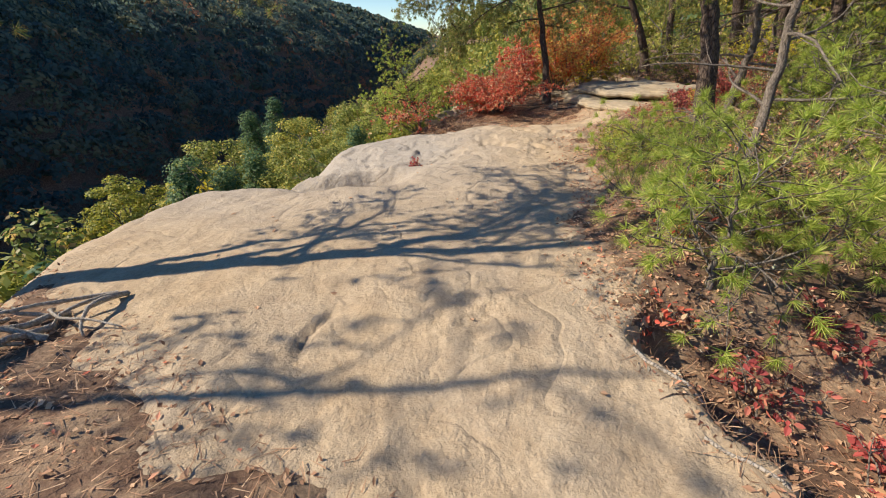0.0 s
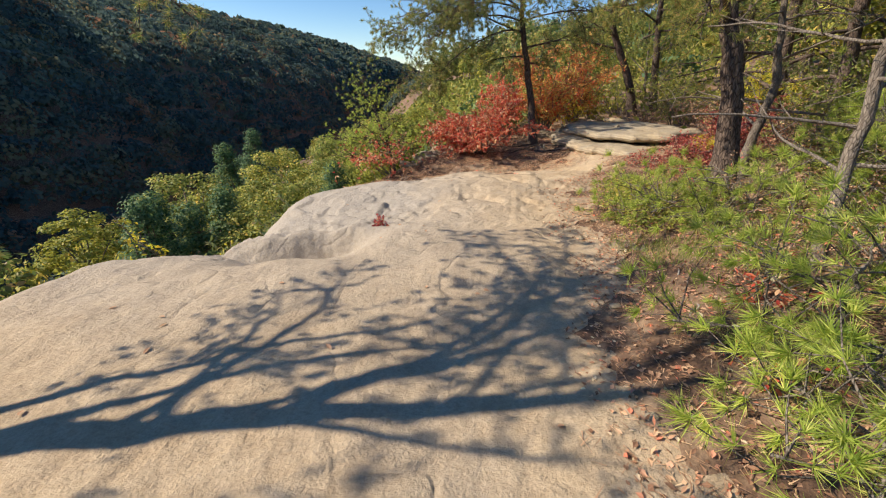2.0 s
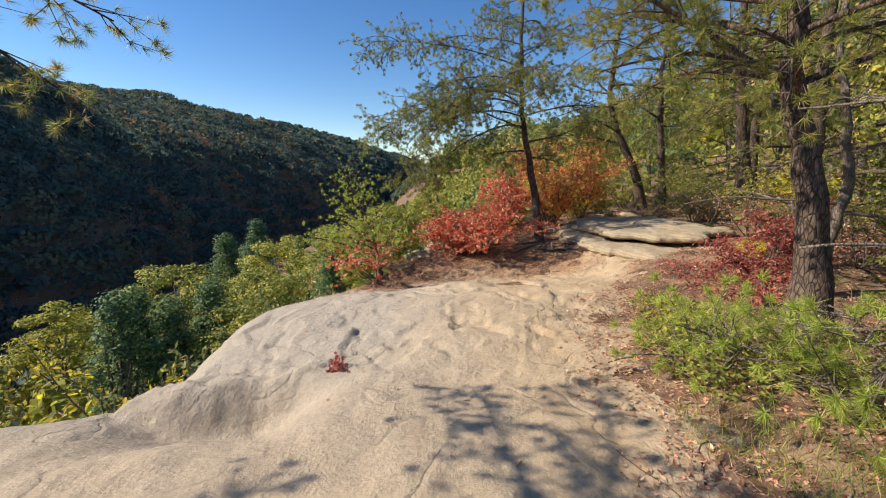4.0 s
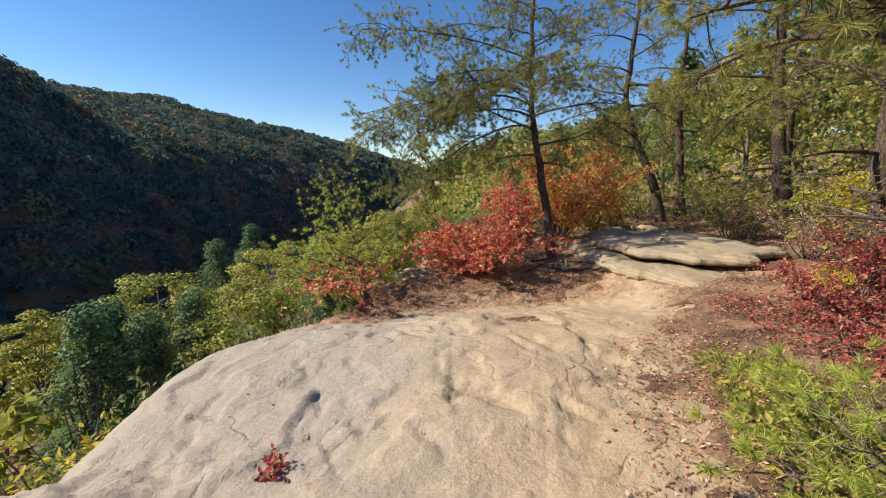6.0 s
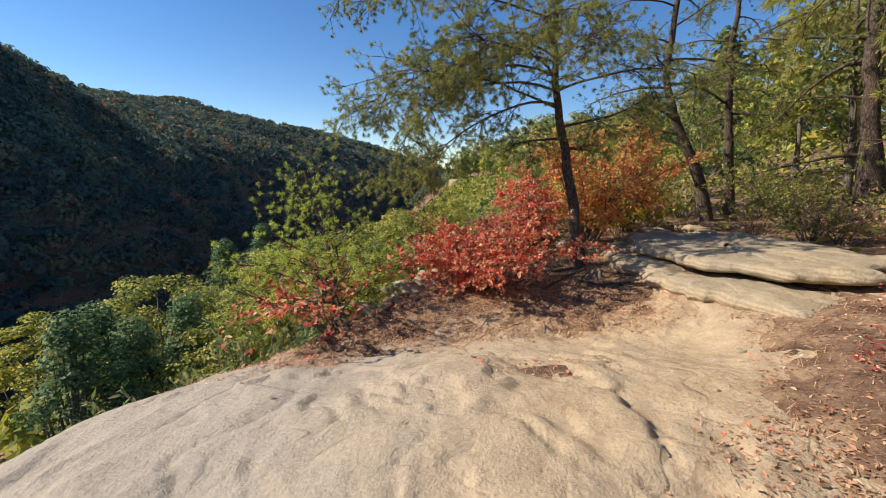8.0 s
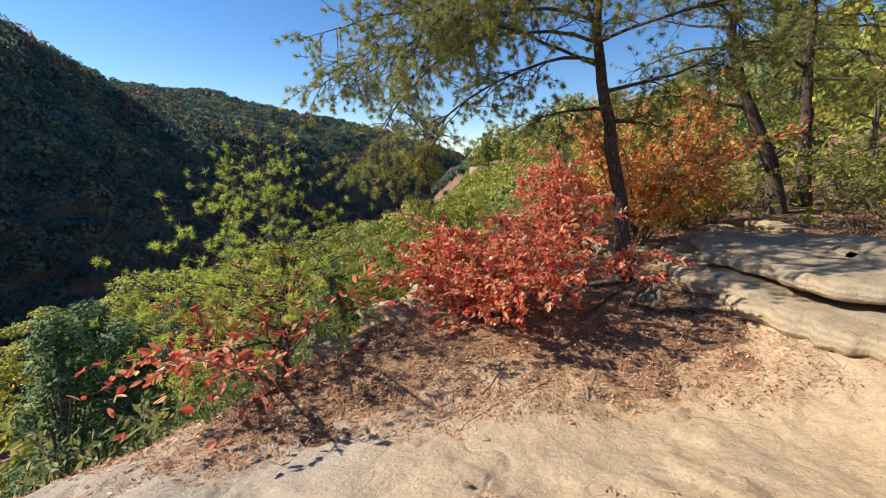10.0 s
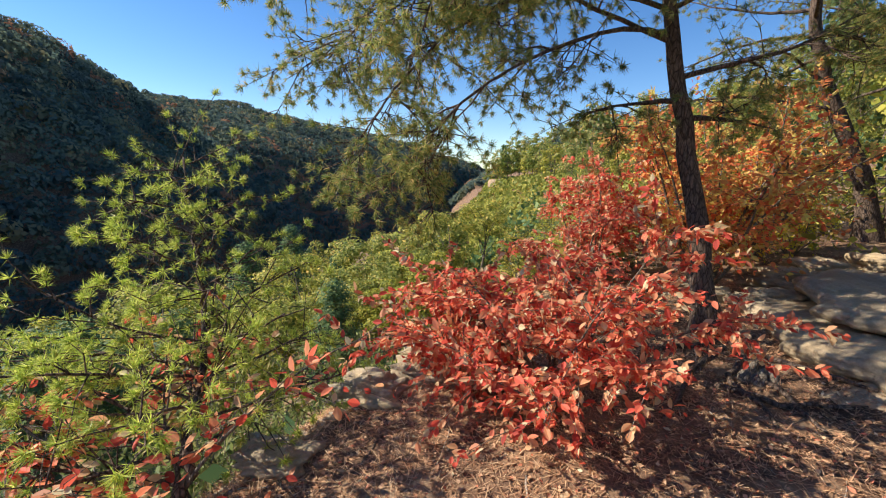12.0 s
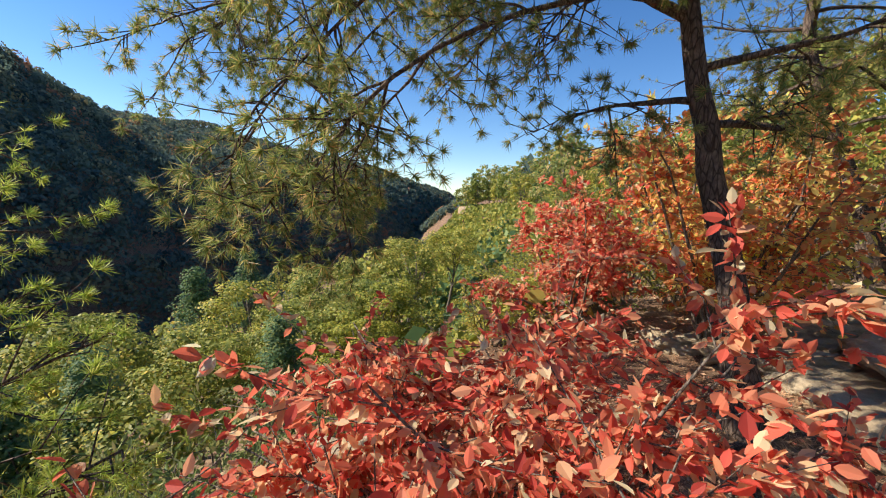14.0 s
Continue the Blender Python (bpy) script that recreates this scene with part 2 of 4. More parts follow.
def smooth(a, b, x):
    t = np.clip((x - a) / (b - a), 0, 1)
    return t * t * (3 - 2 * t)


def bell(x, width):
    return np.exp(-(x / width) ** 2)


def mesh_of(name, pieces, mat, shade=True):
    """One mesh out of (vertices, faces) pieces."""
    vs, fs, start = [], [], 0
    for v, f in pieces:
        v = np.asarray(v, float)
        vs.append(v)
        f = np.asarray(f) + start
        if f.shape[1] == 4:
            tri = f[:, 2] == f[:, 3]
            fs.extend(f[~tri].tolist())
            fs.extend(f[tri][:, :3].tolist())
        else:
            fs.extend(f.tolist())
        start += len(v)
    me = bpy.data.meshes.new(name)
    me.from_pydata(np.concatenate(vs).tolist(), [], fs)
    me.materials.append(mat)
    if shade:
        me.polygons.foreach_set("use_smooth", np.ones(len(me.polygons), bool))
    me.update()
    return me


def part(name, pieces, mat, parent, label="", shade=True, kind=""):
    ob = new(name, mesh_of(name, pieces, mat, shade))
    ob.parent = parent
    return tagged(ob, label, kind=kind)


def thing(name, at, label, category, group="", kind=""):
    ob = new(name)
    ob.location = at
    ob.empty_display_size = 0.1
    return tagged(ob, label, category, group, kind)


def solid(name, pieces, mat, label, category, group="", kind="", at=(0, 0, 0), shade=True):
    ob = new(name, mesh_of(name, pieces, mat, shade))
    ob.location = at
    return tagged(ob, label, category, group, kind)


def tube(pts, radii, sides=6, knobby=0.0):
    pts = np.asarray(pts, float)
    n = len(pts)
    radii = np.broadcast_to(np.asarray(radii, float), (n,))
    tan = np.gradient(pts, axis=0)
    tan /= np.linalg.norm(tan, axis=1)[:, None] + 1e-9
    ref = np.array([0.31, 0.17, 0.94]) if abs(tan[0][2]) < 0.8 else np.array([0.95, 0.2, 0.1])
    a = np.cross(tan, ref)
    a /= np.linalg.norm(a, axis=1)[:, None] + 1e-9
    b = np.cross(tan, a)
    ang = np.linspace(0, 2 * math.pi, sides, endpoint=False)
    r = radii[:, None] * (1 + knobby * rng.uniform(-1, 1, (n, sides)))
    v = pts[:, None, :] + r[..., None] * (a[:, None, :] * np.cos(ang)[None, :, None] + b[:, None, :] * np.sin(ang)[None, :, None])
    i, j = np.meshgrid(np.arange(n - 1), np.arange(sides), indexing="ij")
    jn = (j + 1) % sides
    f = np.stack([i * sides + j, i * sides + jn, (i + 1) * sides + jn, (i + 1) * sides + j], -1).reshape(-1, 4)
    cap = [[(n - 1) * sides + k, (n - 1) * sides + (k + 1) % sides, n * sides, n * sides] for k in range(sides)]
    return np.concatenate([v.reshape(-1, 3), pts[-1:]]), np.concatenate([f, cap])


def curve_points(start, way, length, n=8, droop=0.0, wiggle=0.08, curl=0.0):
    """A wandering line from start: droop bends it down (minus: up) along its length."""
    p, d = np.array(start, float), np.array(way, float)
    d /= np.linalg.norm(d)
    out, step = [p.copy()], length / (n - 1)
    for k in range(n - 1):
        d = d + rng.normal(0, wiggle, 3) + np.array([0, 0, -droop / (n - 1)])
        d /= np.linalg.norm(d)
        p = p + d * step
        out.append(p.copy())
    return np.array(out)


def unit(v):
    return v / (np.linalg.norm(v, axis=-1, keepdims=True) + 1e-9)


def random_ways(n):
    return unit(rng.normal(0, 1, (n, 3)))


def blades(at, way, length, width, fold=0.25, up=None, small=False):
    """Leaves with a folded midrib and a point, one an island, each from at along way."""
    n = len(at)
    at, way = np.asarray(at, float), unit(np.asarray(way, float))
    length = np.broadcast_to(length, (n,))[:, None]
    width = np.broadcast_to(width, (n,))[:, None]
    up = random_ways(n) if up is None else unit(np.broadcast_to(np.asarray(up, float), (n, 3)) + rng.normal(0, 0.55, (n, 3)))
    side = unit(np.cross(way, up))
    nor = np.cross(side, way)
    if small:
        mid = at + way * length * 0.45
        v = np.stack([at, mid + side * width * 0.5 + nor * width * fold * 0.4, at + way * length, mid - side * width * 0.5 + nor * width * fold * 0.4], 1).reshape(-1, 3)
        return v, np.arange(n)[:, None] * 4 + np.array([0, 1, 2, 3])
    rim = []
    for along, out in ((0.16, 0.30), (0.42, 0.5), (0.74, 0.36)):
        rim.append((along, out))
    mid = [at + way * length * a - nor * length * 0.10 * a * a for a, o in rim]
    left = [p + side * width * o + nor * width * fold * o for p, (a, o) in zip(mid, rim)]
    right = [p - side * width * o + nor * width * fold * o for p, (a, o) in zip(mid, rim)]
    tip = at + way * length - nor * length * 0.12
    v = np.stack([at, *left, tip, *right[::-1]], 1).reshape(-1, 3)
    k = np.arange(n)[:, None] * 8
    return v, np.concatenate([k + [0, 1, 2, 3, 4], k + [0, 4, 5, 6, 7]])


def cards(at, size, flat=0.0, ratio=0.62, facing=None, loose=0.55):
    """Small pointed leaf clumps for foliage far off, one an island."""
    n = len(at)
    at = np.asarray(at, float)
    nor = unit(random_ways(n) + np.array([0, 0, flat])) if facing is None else unit(random_ways(n) * loose + unit(facing) + np.array([0, 0, flat * 0.4]))
    a = unit(np.cross(nor, random_ways(n)))
    b = np.cross(nor, a)
    size = np.broadcast_to(size, (n,))[:, None]
    v = np.stack([at - a * size, at - b * size * ratio, at + a * size, at + b * size * ratio], 1).reshape(-1, 3)
    return v, np.arange(n)[:, None] * 4 + np.array([0, 1, 2, 3])


def needles(at, way, count, length, width=0.0035, spread=0.8):
    """Tufts of thin needles at points, pointing along way."""
    n = len(at)
    p = np.repeat(np.asarray(at, float), count, 0)
    d = unit(np.repeat(unit(np.asarray(way, float)), count, 0) + rng.normal(0, spread, (n * count, 3)))
    p = p + d * rng.uniform(0, 0.015, (n * count, 1))
    s = unit(np.cross(d, random_ways(n * count))) * width * 0.5
    ln = length * rng.uniform(0.65, 1.15, (n * count, 1))
    v = np.stack([p - s, p + s, p + d * ln], 1).reshape(-1, 3)
    return v, np.arange(n * count)[:, None] * 3 + np.array([0, 1, 2])

# ---- the lie of the land ----
EDGE_Y = np.array([-60, 0, 2, 3.7, 5, 6.1, 6.5, 6.9, 7.5, 9, 10.5, 11.4, 13, 16, 25, 45, 70, 95, 130, 200, 400, 1000, 3000])
EDGE_X = np.array([-4, -3, -3.2, -3.8, -3.95, -3.6, -3.0, -2.1, -2.15, -2.2, -1.5, -0.8, 0.2, 1.6, 5, 9, 6, 0.5, 6, 28, 40, 0, -120])
SOIL_Y = np.array([-60, 0, 1, 2.4, 3, 4, 5.4, 6.8, 8.2, 9, 10.2, 11.5])
SOIL_X = np.array([1.3, 1.15, 1.14, 1.04, 1.37, 1.75, 2.06, 2.25, 2.69, 3.4, 4.2, 4.6])


def edge(y):
    return np.interp(y, EDGE_Y, EDGE_X)


def ridge(x, y):
    """The rounded top of the rock ridge."""
    z = 0.08 - 0.04 * np.clip(y, -5, 11.5) + 0.17 * bell(y - 8.6, 1.6) - 0.15 * bell(y - 10.6, 0.9) + 0.07 * bell(y - 2.8, 1.4)
    left = np.clip(0.7 - x, 0, 8)
    slope = 0.025 + 0.075 * smooth(5.8, 7.2, y)
    z = z - slope * left - (0.008 + 0.010 * smooth(5.8, 7.2, y)) * left ** 2
    right = np.clip(x - 0.7, 0, 60)
    z = z + 0.05 * np.minimum(right, 6) + 0.07 * np.clip(x - 3.2, 0, 8) * smooth(6, 10, y)
    z = z + 0.25 * smooth(3.2, 4.4, x) * smooth(8.4, 10.6, y) * smooth(14.4, 12.8, y)
    step = smooth(-0.2, -1.7, x)
    lip = y - 6.42 - 0.12 * np.abs(x + 1.0) - 0.07 * np.sin(x * 4.1)
    z = z - 0.42 * step * (0.3 + 0.7 * smooth(-2.7, -1.6, x)) * bell(np.minimum(lip + 0.15, 0), 0.6) * smooth(0.20, -0.14, lip)
    z = z - 0.20 * bell(x + 0.95, 0.40) * bell(np.minimum(lip + 0.1, 0), 0.45) * smooth(0.20, -0.12, lip)
    z = z + -0.04 * bell(x + 2.9, 0.9) * bell(y - 5.2, 1.0)
    z = z - 0.55 * smooth(1.14, 1.46, x + 0.10 * np.sin(y * 4.3) + 0.05 * np.sin(y * 11)) * smooth(2.7, 1.5, y) * (1 - 0.6 * smooth(2.0, 3.4, x))
    return z


def hills(x, y):
    """Added height of the land on the wooded side of the ridge, and far away."""
    up = smooth(18, 60, y) * (5.5 * smooth(4, 45, x) + 5 * smooth(30, 110, x))
    up = up + 9 * smooth(9, 40, x) * smooth(60, 10, y) * 0.6
    up = up + 26 * smooth(130, 420, y) * smooth(20, 200, x)
    return up


def valley(x, y):
    """The gorge floor and the hill across it."""
    bend = 150 * (np.clip(y, 0, 2600) / 1700) ** 2
    back = 150 * smooth(240, 480, y)
    floor_x = -115 + bend + 26 * fbm(y / 170, y * 0 + 3, 5, 3)
    crest = floor_x - 185 - back
    top = 84 + 22 * fbm(y / 240, x / 300, 8, 3) + 14 * smooth(500, 1100, y) - 46 * smooth(1300, 2100, y)
    rise = np.clip((floor_x - x) / (floor_x - crest), 0, 1)
    near_shape = 1 - (1 - rise) ** 1.35
    far_shape = np.interp(rise, (0, 0.18, 0.36, 0.7, 1), (0, 0.40, 0.66, 0.9, 1))
    slope = -74 + (top + 74) * (near_shape + (far_shape - near_shape) * smooth(240, 480, y))
    slope = slope - 0.10 * np.clip(crest - x, 0, 4000) * 0.4
    gully = 15 * fbm(x / 75, y / 75, 21, 4) * smooth(-0.05, 0.35, rise)
    return np.where(x < floor_x, slope + gully, -74.0)


def land(x, y):
    """Ground height everywhere, without the fine relief of the rock."""
    e = edge(y)
    d = e - x
    top = ridge(np.maximum(x, e), y) + hills(x, y)
    fall = np.where(d > 0, 0.7 * np.minimum(d, 2) + 1.6 * smooth(0.35, 2.2, d) + 1.15 * np.clip(d - 2, 0, 12) + 0.18 * np.clip(d - 14, 0, 30) + 0.9 * np.clip(d - 44, 0, 400), 0)
    near_side = np.maximum(top - fall, -74 + 2 * fbm(x / 20, y / 20, 4, 3))
    return np.maximum(near_side, valley(x, y) + 0 * x)


def rock_top(x, y):
    """The bare sandstone with its swells, scoops and worn grooves."""
    e = edge(y) + 0.18 * fbm(y * 0.9, y * 0 + 1, 31, 3)
    d = e + 0.30 - x
    z = ridge(x, y) - np.where(d > 0, 0.9 * d ** 2 + 1.5 * np.clip(d - 0.6, 0, 9) ** 2, 0)
    z = z + 0.10 * fbm(x * 0.8, y * 0.8, 41, 3)
    wx, wy = x + 0.35 * fbm(x * 1.7, y * 1.7, 51, 3), y + 0.35 * fbm(x * 1.7, y * 1.7, 52, 3)
    vein = np.abs(fbm(wx * 0.95, wy * 0.6, 61, 3))
    rough = smooth(-0.2, 0.25, fbm(x * 0.55, y * 0.55, 71, 2)) * smooth(6.2, 7.4, y) + 0.25
    z = z - 0.020 * rough * bell(vein, 0.018) + 0.014 * rough * smooth(0.02, 0.22, vein)
    terrace = fbm(wx * 2.3 + 0.8 * wy, wy * 1.4, 81, 3)
    z = z + 0.030 * rough * smooth(-0.03, 0.02, terrace)
    z = z + 0.018 * fbm(x * 4.5, y * 4.5, 91, 4, 0.55)
    scale = fbm(wx * 3.1 - 1.1 * wy, wy * 2.6 + 0.7 * wx, 83, 4, 0.6)
    worn = smooth(-0.1, 0.3, fbm(x * 0.7 + 3, y * 0.7, 73, 2)) * smooth(5.6, 7.0, y) + 0.15
    z = z + 0.022 * worn * smooth(-0.02, 0.02, scale)
    face = smooth(-0.3, -0.9, x) * bell(y - 6.75 - 0.1 * np.abs(x + 1), 0.38)
    z = z + 0.075 * face * fbm(x * 4.5 + 2.5 * y, y * 6.5 - x, 87, 5, 0.66)
    prints = smooth(0.55, 0.15, np.hypot((x - 0.15) / 0.75, (y - 2.2) / 1.0)) + 0.45 * smooth(2.6, 0.6, y) * smooth(-1.4, -0.2, x)
    z = z + 0.05 * prints * fbm(x * 17, y * 13, 95, 2)
    crack = np.abs(x + 0.78 - 0.10 * (y - 1.9) - 0.05 * np.sin(y * 9))
    z = z - 0.06 * bell(crack, 0.030) * bell(y - 1.95, 0.25)
    return z


def soil_cover(x, y):
    """How far a spot lies inside the ground that earth and needles cover: above 0 it is covered."""
    side = x - np.interp(y, SOIL_Y, SOIL_X)
    back = y - np.interp(x, (-3, -1.2, -0.4, 0.1, 1.2, 2.3, 2.8, 4.0), (9.6, 10.15, 10.25, 10.7, 10.85, 11.0, 11.2, 11.1))
    back = np.maximum(back, 0.25 - 1.3 * np.hypot((x - 1.8) / 1.5, (y - 9.5) / 0.6))
    corner = -(x + 1.0) - 1.3 * (y - 1.3)
    back = np.minimum(back, np.maximum(3.75 + 0.2 * (y - 12) - x, 4 * (y - 13.7)))
    s = np.maximum(np.maximum(side, back), np.maximum(corner, -0.35 - y))
    loose = 1 - 0.5 * smooth(8.8, 10, y)
    return s + 0.55 * loose * fbm(x * 1.1, y * 1.1, 101, 4) + 0.25 * fbm(x * 6, y * 6, 105, 4, 0.6)


def ground_top(x, y):
    s = soil_cover(x, y)
    near = smooth(40, 16, np.hypot(x, y - 6))
    relief = 0.05 * fbm(x * 2.2, y * 2.2, 111, 4) + 0.02 * fbm(x * 9, y * 9, 115, 3)
    bury = np.where(s > 0, np.minimum(0.14 * s, 0.10), np.maximum(0.22 * s, -0.35)) - 0.005
    return land(x, y) + near * (relief + bury - 0.25 * smooth(0.0, 0.5, edge(y) + 0.4 - x)) + (1 - near) * 1.2 * fbm(x / 9, y / 9, 120, 3)


def height_sheet(xs, ys, fn):
    gx, gy = np.meshgrid(xs, ys, indexing="ij")
    v = np.stack([gx, gy, fn(gx, gy)], -1).reshape(-1, 3)
    n, m = len(xs), len(ys)
    i, j = np.meshgrid(np.arange(n - 1), np.arange(m - 1), indexing="ij")
    k = (i * m + j).reshape(-1)
    return v, np.stack([k, k + m, k + m + 1, k + 1], -1)


def spread_out(a, b, step, low, high, grow=1.11):
    core = np.arange(a, b, step)
    def tail(start, end):
        out, s, p = [], step, start
        while abs(p) < abs(end):
            s *= grow
            p += s if end > start else -s
            out.append(p)
        return out
    return np.array(tail(core[0], low)[::-1] + core.tolist() + tail(core[-1], high))


ground = solid("ground", [height_sheet(spread_out(-4.2, 7.5, 0.085, -2600, 2600), spread_out(-1.2, 16, 0.085, -900, 3800), ground_top)], SOIL,
               "brown earth with needles, falling away into a wooded gorge", "ground", kind="structure")
rock = solid("rock_ledge", [height_sheet(np.arange(-5.4, 5.2, 0.036), np.arange(-2.0, 14.4, 0.036), rock_top)], SANDSTONE,
             "bare tan sandstone ridge top, worn and grooved", "rock", kind="structure")


def ground_z(x, y):
    x, y = np.asarray(x, float), np.asarray(y, float)
    g = ground_top(x, y)
    inside = (x > -6) & (x < 5) & (y < 14.3)
    return np.where(inside, np.maximum(g, rock_top(x, y)), g)


def slab(name, outline, low, high, label, mat=SLABSTONE, tilt=(0.0, 0.0), under=0.25, seed=0, group="", wavy=1.0, inset=0.0):
    """A rounded rock slab: rings from its undercut foot over its rim to the middle of its top."""
    o = np.array(outline, float)
    c = o.mean(0)
    seg = 120
    t = np.linspace(0, len(o), seg, endpoint=False)
    i = t.astype(int)
    f = (t - i)[:, None]
    f = f * f * (3 - 2 * f) * 0.5 + f * 0.5
    loop = o[i] * (1 - f) + o[(i + 1) % len(o)] * f
    loop = loop + (fbm(loop[:, 0] * 1.7, loop[:, 1] * 1.7, seed + 3, 5, 0.6)[:, None] * 0.36) * unit(loop - c)
    h = high - low
    profile = [(-inset, -under), (-inset, -under * 0.4), (-0.03 - inset * 0.3, 0.06), (0.05, 0.3), (0.07, 0.55), (0.03, 0.8), (-0.05, 0.94), (-0.16, 1.0)]
    rings = []
    for out, rise in profile:
        ring = loop + unit(loop - c) * out
        rings.append(np.column_stack([ring, np.full(seg, low + h * rise)]))
    for k in (0.82, 0.66, 0.5, 0.34, 0.18, 0.03):
        ring = c + (loop - c) * k
        rings.append(np.column_stack([ring, np.full(seg, low + h * (1.0 + 0.06 * (1 - k)))]))
    v = np.concatenate(rings)
    v[:, 2] += (v[:, 0] - c[0]) * tilt[0] + (v[:, 1] - c[1]) * tilt[1]
    v[:, 2] += 0.10 * wavy * fbm(v[:, 0] * 1.3, v[:, 1] * 1.3, seed, 5) + 0.05 * smooth(-0.03, 0.03, fbm(v[:, 0] * 0.9 + 4, v[:, 1] * 1.2, seed + 21, 3)) + 0.02 * fbm(v[:, 0] * 7, v[:, 1] * 7, seed + 9, 3)
    bulge = 0.09 * wavy * fbm(v[:, 2] * 9 + v[:, 0], v[:, 1] * 1.4, seed + 5, 3)
    v[:, :2] += unit(v[:, :2] - c) * bulge[:, None]
    n = len(rings)
    a, b = np.meshgrid(np.arange(n - 1), np.arange(seg), indexing="ij")
    bn = (b + 1) % seg
    fc = np.stack([a * seg + b, a * seg + bn, (a + 1) * seg + bn, (a + 1) * seg + b], -1).reshape(-1, 4)
    return solid(name, [(v, fc)], mat, label, "rock", group)


slab("sandstone_slab", [(4.5, 14.2), (4.1, 13.1), (4.26, 12.3), (4.5, 11.5), (4.85, 10.85), (5.6, 10.5), (6.4, 11.2), (6.5, 13.0), (6.1, 14.4), (5.3, 14.7)], 0.27, 0.46,
     "weathered tan sandstone slab with a dark crack beneath", tilt=(0.07, -0.02), under=0.12, seed=17, wavy=0.4, inset=0.32)
slab("sandstone_ledge", [(4.05, 14.2), (3.7, 13.2), (3.82, 12.2), (4.02, 11.2), (4.4, 10.2), (5.3, 9.7), (6.5, 10.4), (6.7, 12.8), (6.1, 14.6), (5.1, 14.9)], 0.0, 0.20,
     "tan sandstone ledge carrying the cracked slab", tilt=(0.07, -0.02), under=0.6, seed=23, wavy=0.4)


def boulder(at, size, seed, label="lichen-grey sandstone boulder beside the slab"):
    n, m = (26, 36) if size[0] > 0.1 else (8, 10)
    th = np.linspace(0.02, math.pi - 0.02, n)[:, None]
    ph = np.linspace(0, 2 * math.pi, m, endpoint=False)[None, :]
    d = np.stack([np.sin(th) * np.cos(ph), np.sin(th) * np.sin(ph), np.cos(th) + 0 * ph], -1).reshape(-1, 3)
    r = 1 + 0.6 * fbm(d[:, 0] * 1.7 + seed, d[:, 1] * 1.7 + d[:, 2] * 1.3, seed, 5, 0.65)
    d = np.sign(d) * np.abs(d) ** 0.75
    v = d * r[:, None] * np.array(size)
    a, b = np.meshgrid(np.arange(n - 1), np.arange(m), indexing="ij")
    bn = (b + 1) % m
    f = np.stack([a * m + b, (a + 1) * m + b, (a + 1) * m + bn, a * m + bn], -1).reshape(-1, 4)
    return solid("boulder", [(v, f)], SLABSTONE, label, "rock", "boulders by the slab", at=at)


for k, (bx, by, bs) in enumerate([(4.3, 14.5, 0.38), (4.9, 15.1, 0.45), (3.9, 14.9, 0.25), (5.6, 15.5, 0.42), (4.1, 14.15, 0.2), (3.6, 15.3, 0.3), (6.5, 15.7, 0.35)]):
    boulder((bx, by, float(ground_z(bx, by)) + bs * 0.15), (bs * 0.95, bs * 0.75, bs * 0.42), 5 + k)

for k, (bx, by, bs) in enumerate([(0.75, 13.2, 0.42), (0.15, 12.5, 0.34), (-0.25, 11.75, 0.26), (0.5, 12.85, 0.3)]):
    tagged(boulder((bx, by, float(ground_z(bx, by)) + bs * 0.05), (bs * 0.95, bs * 0.75, bs * 0.34), 31 + k, "pale grey sandstone outcrop at the brink"), group="outcrops at the brink")

# ---- trees ----


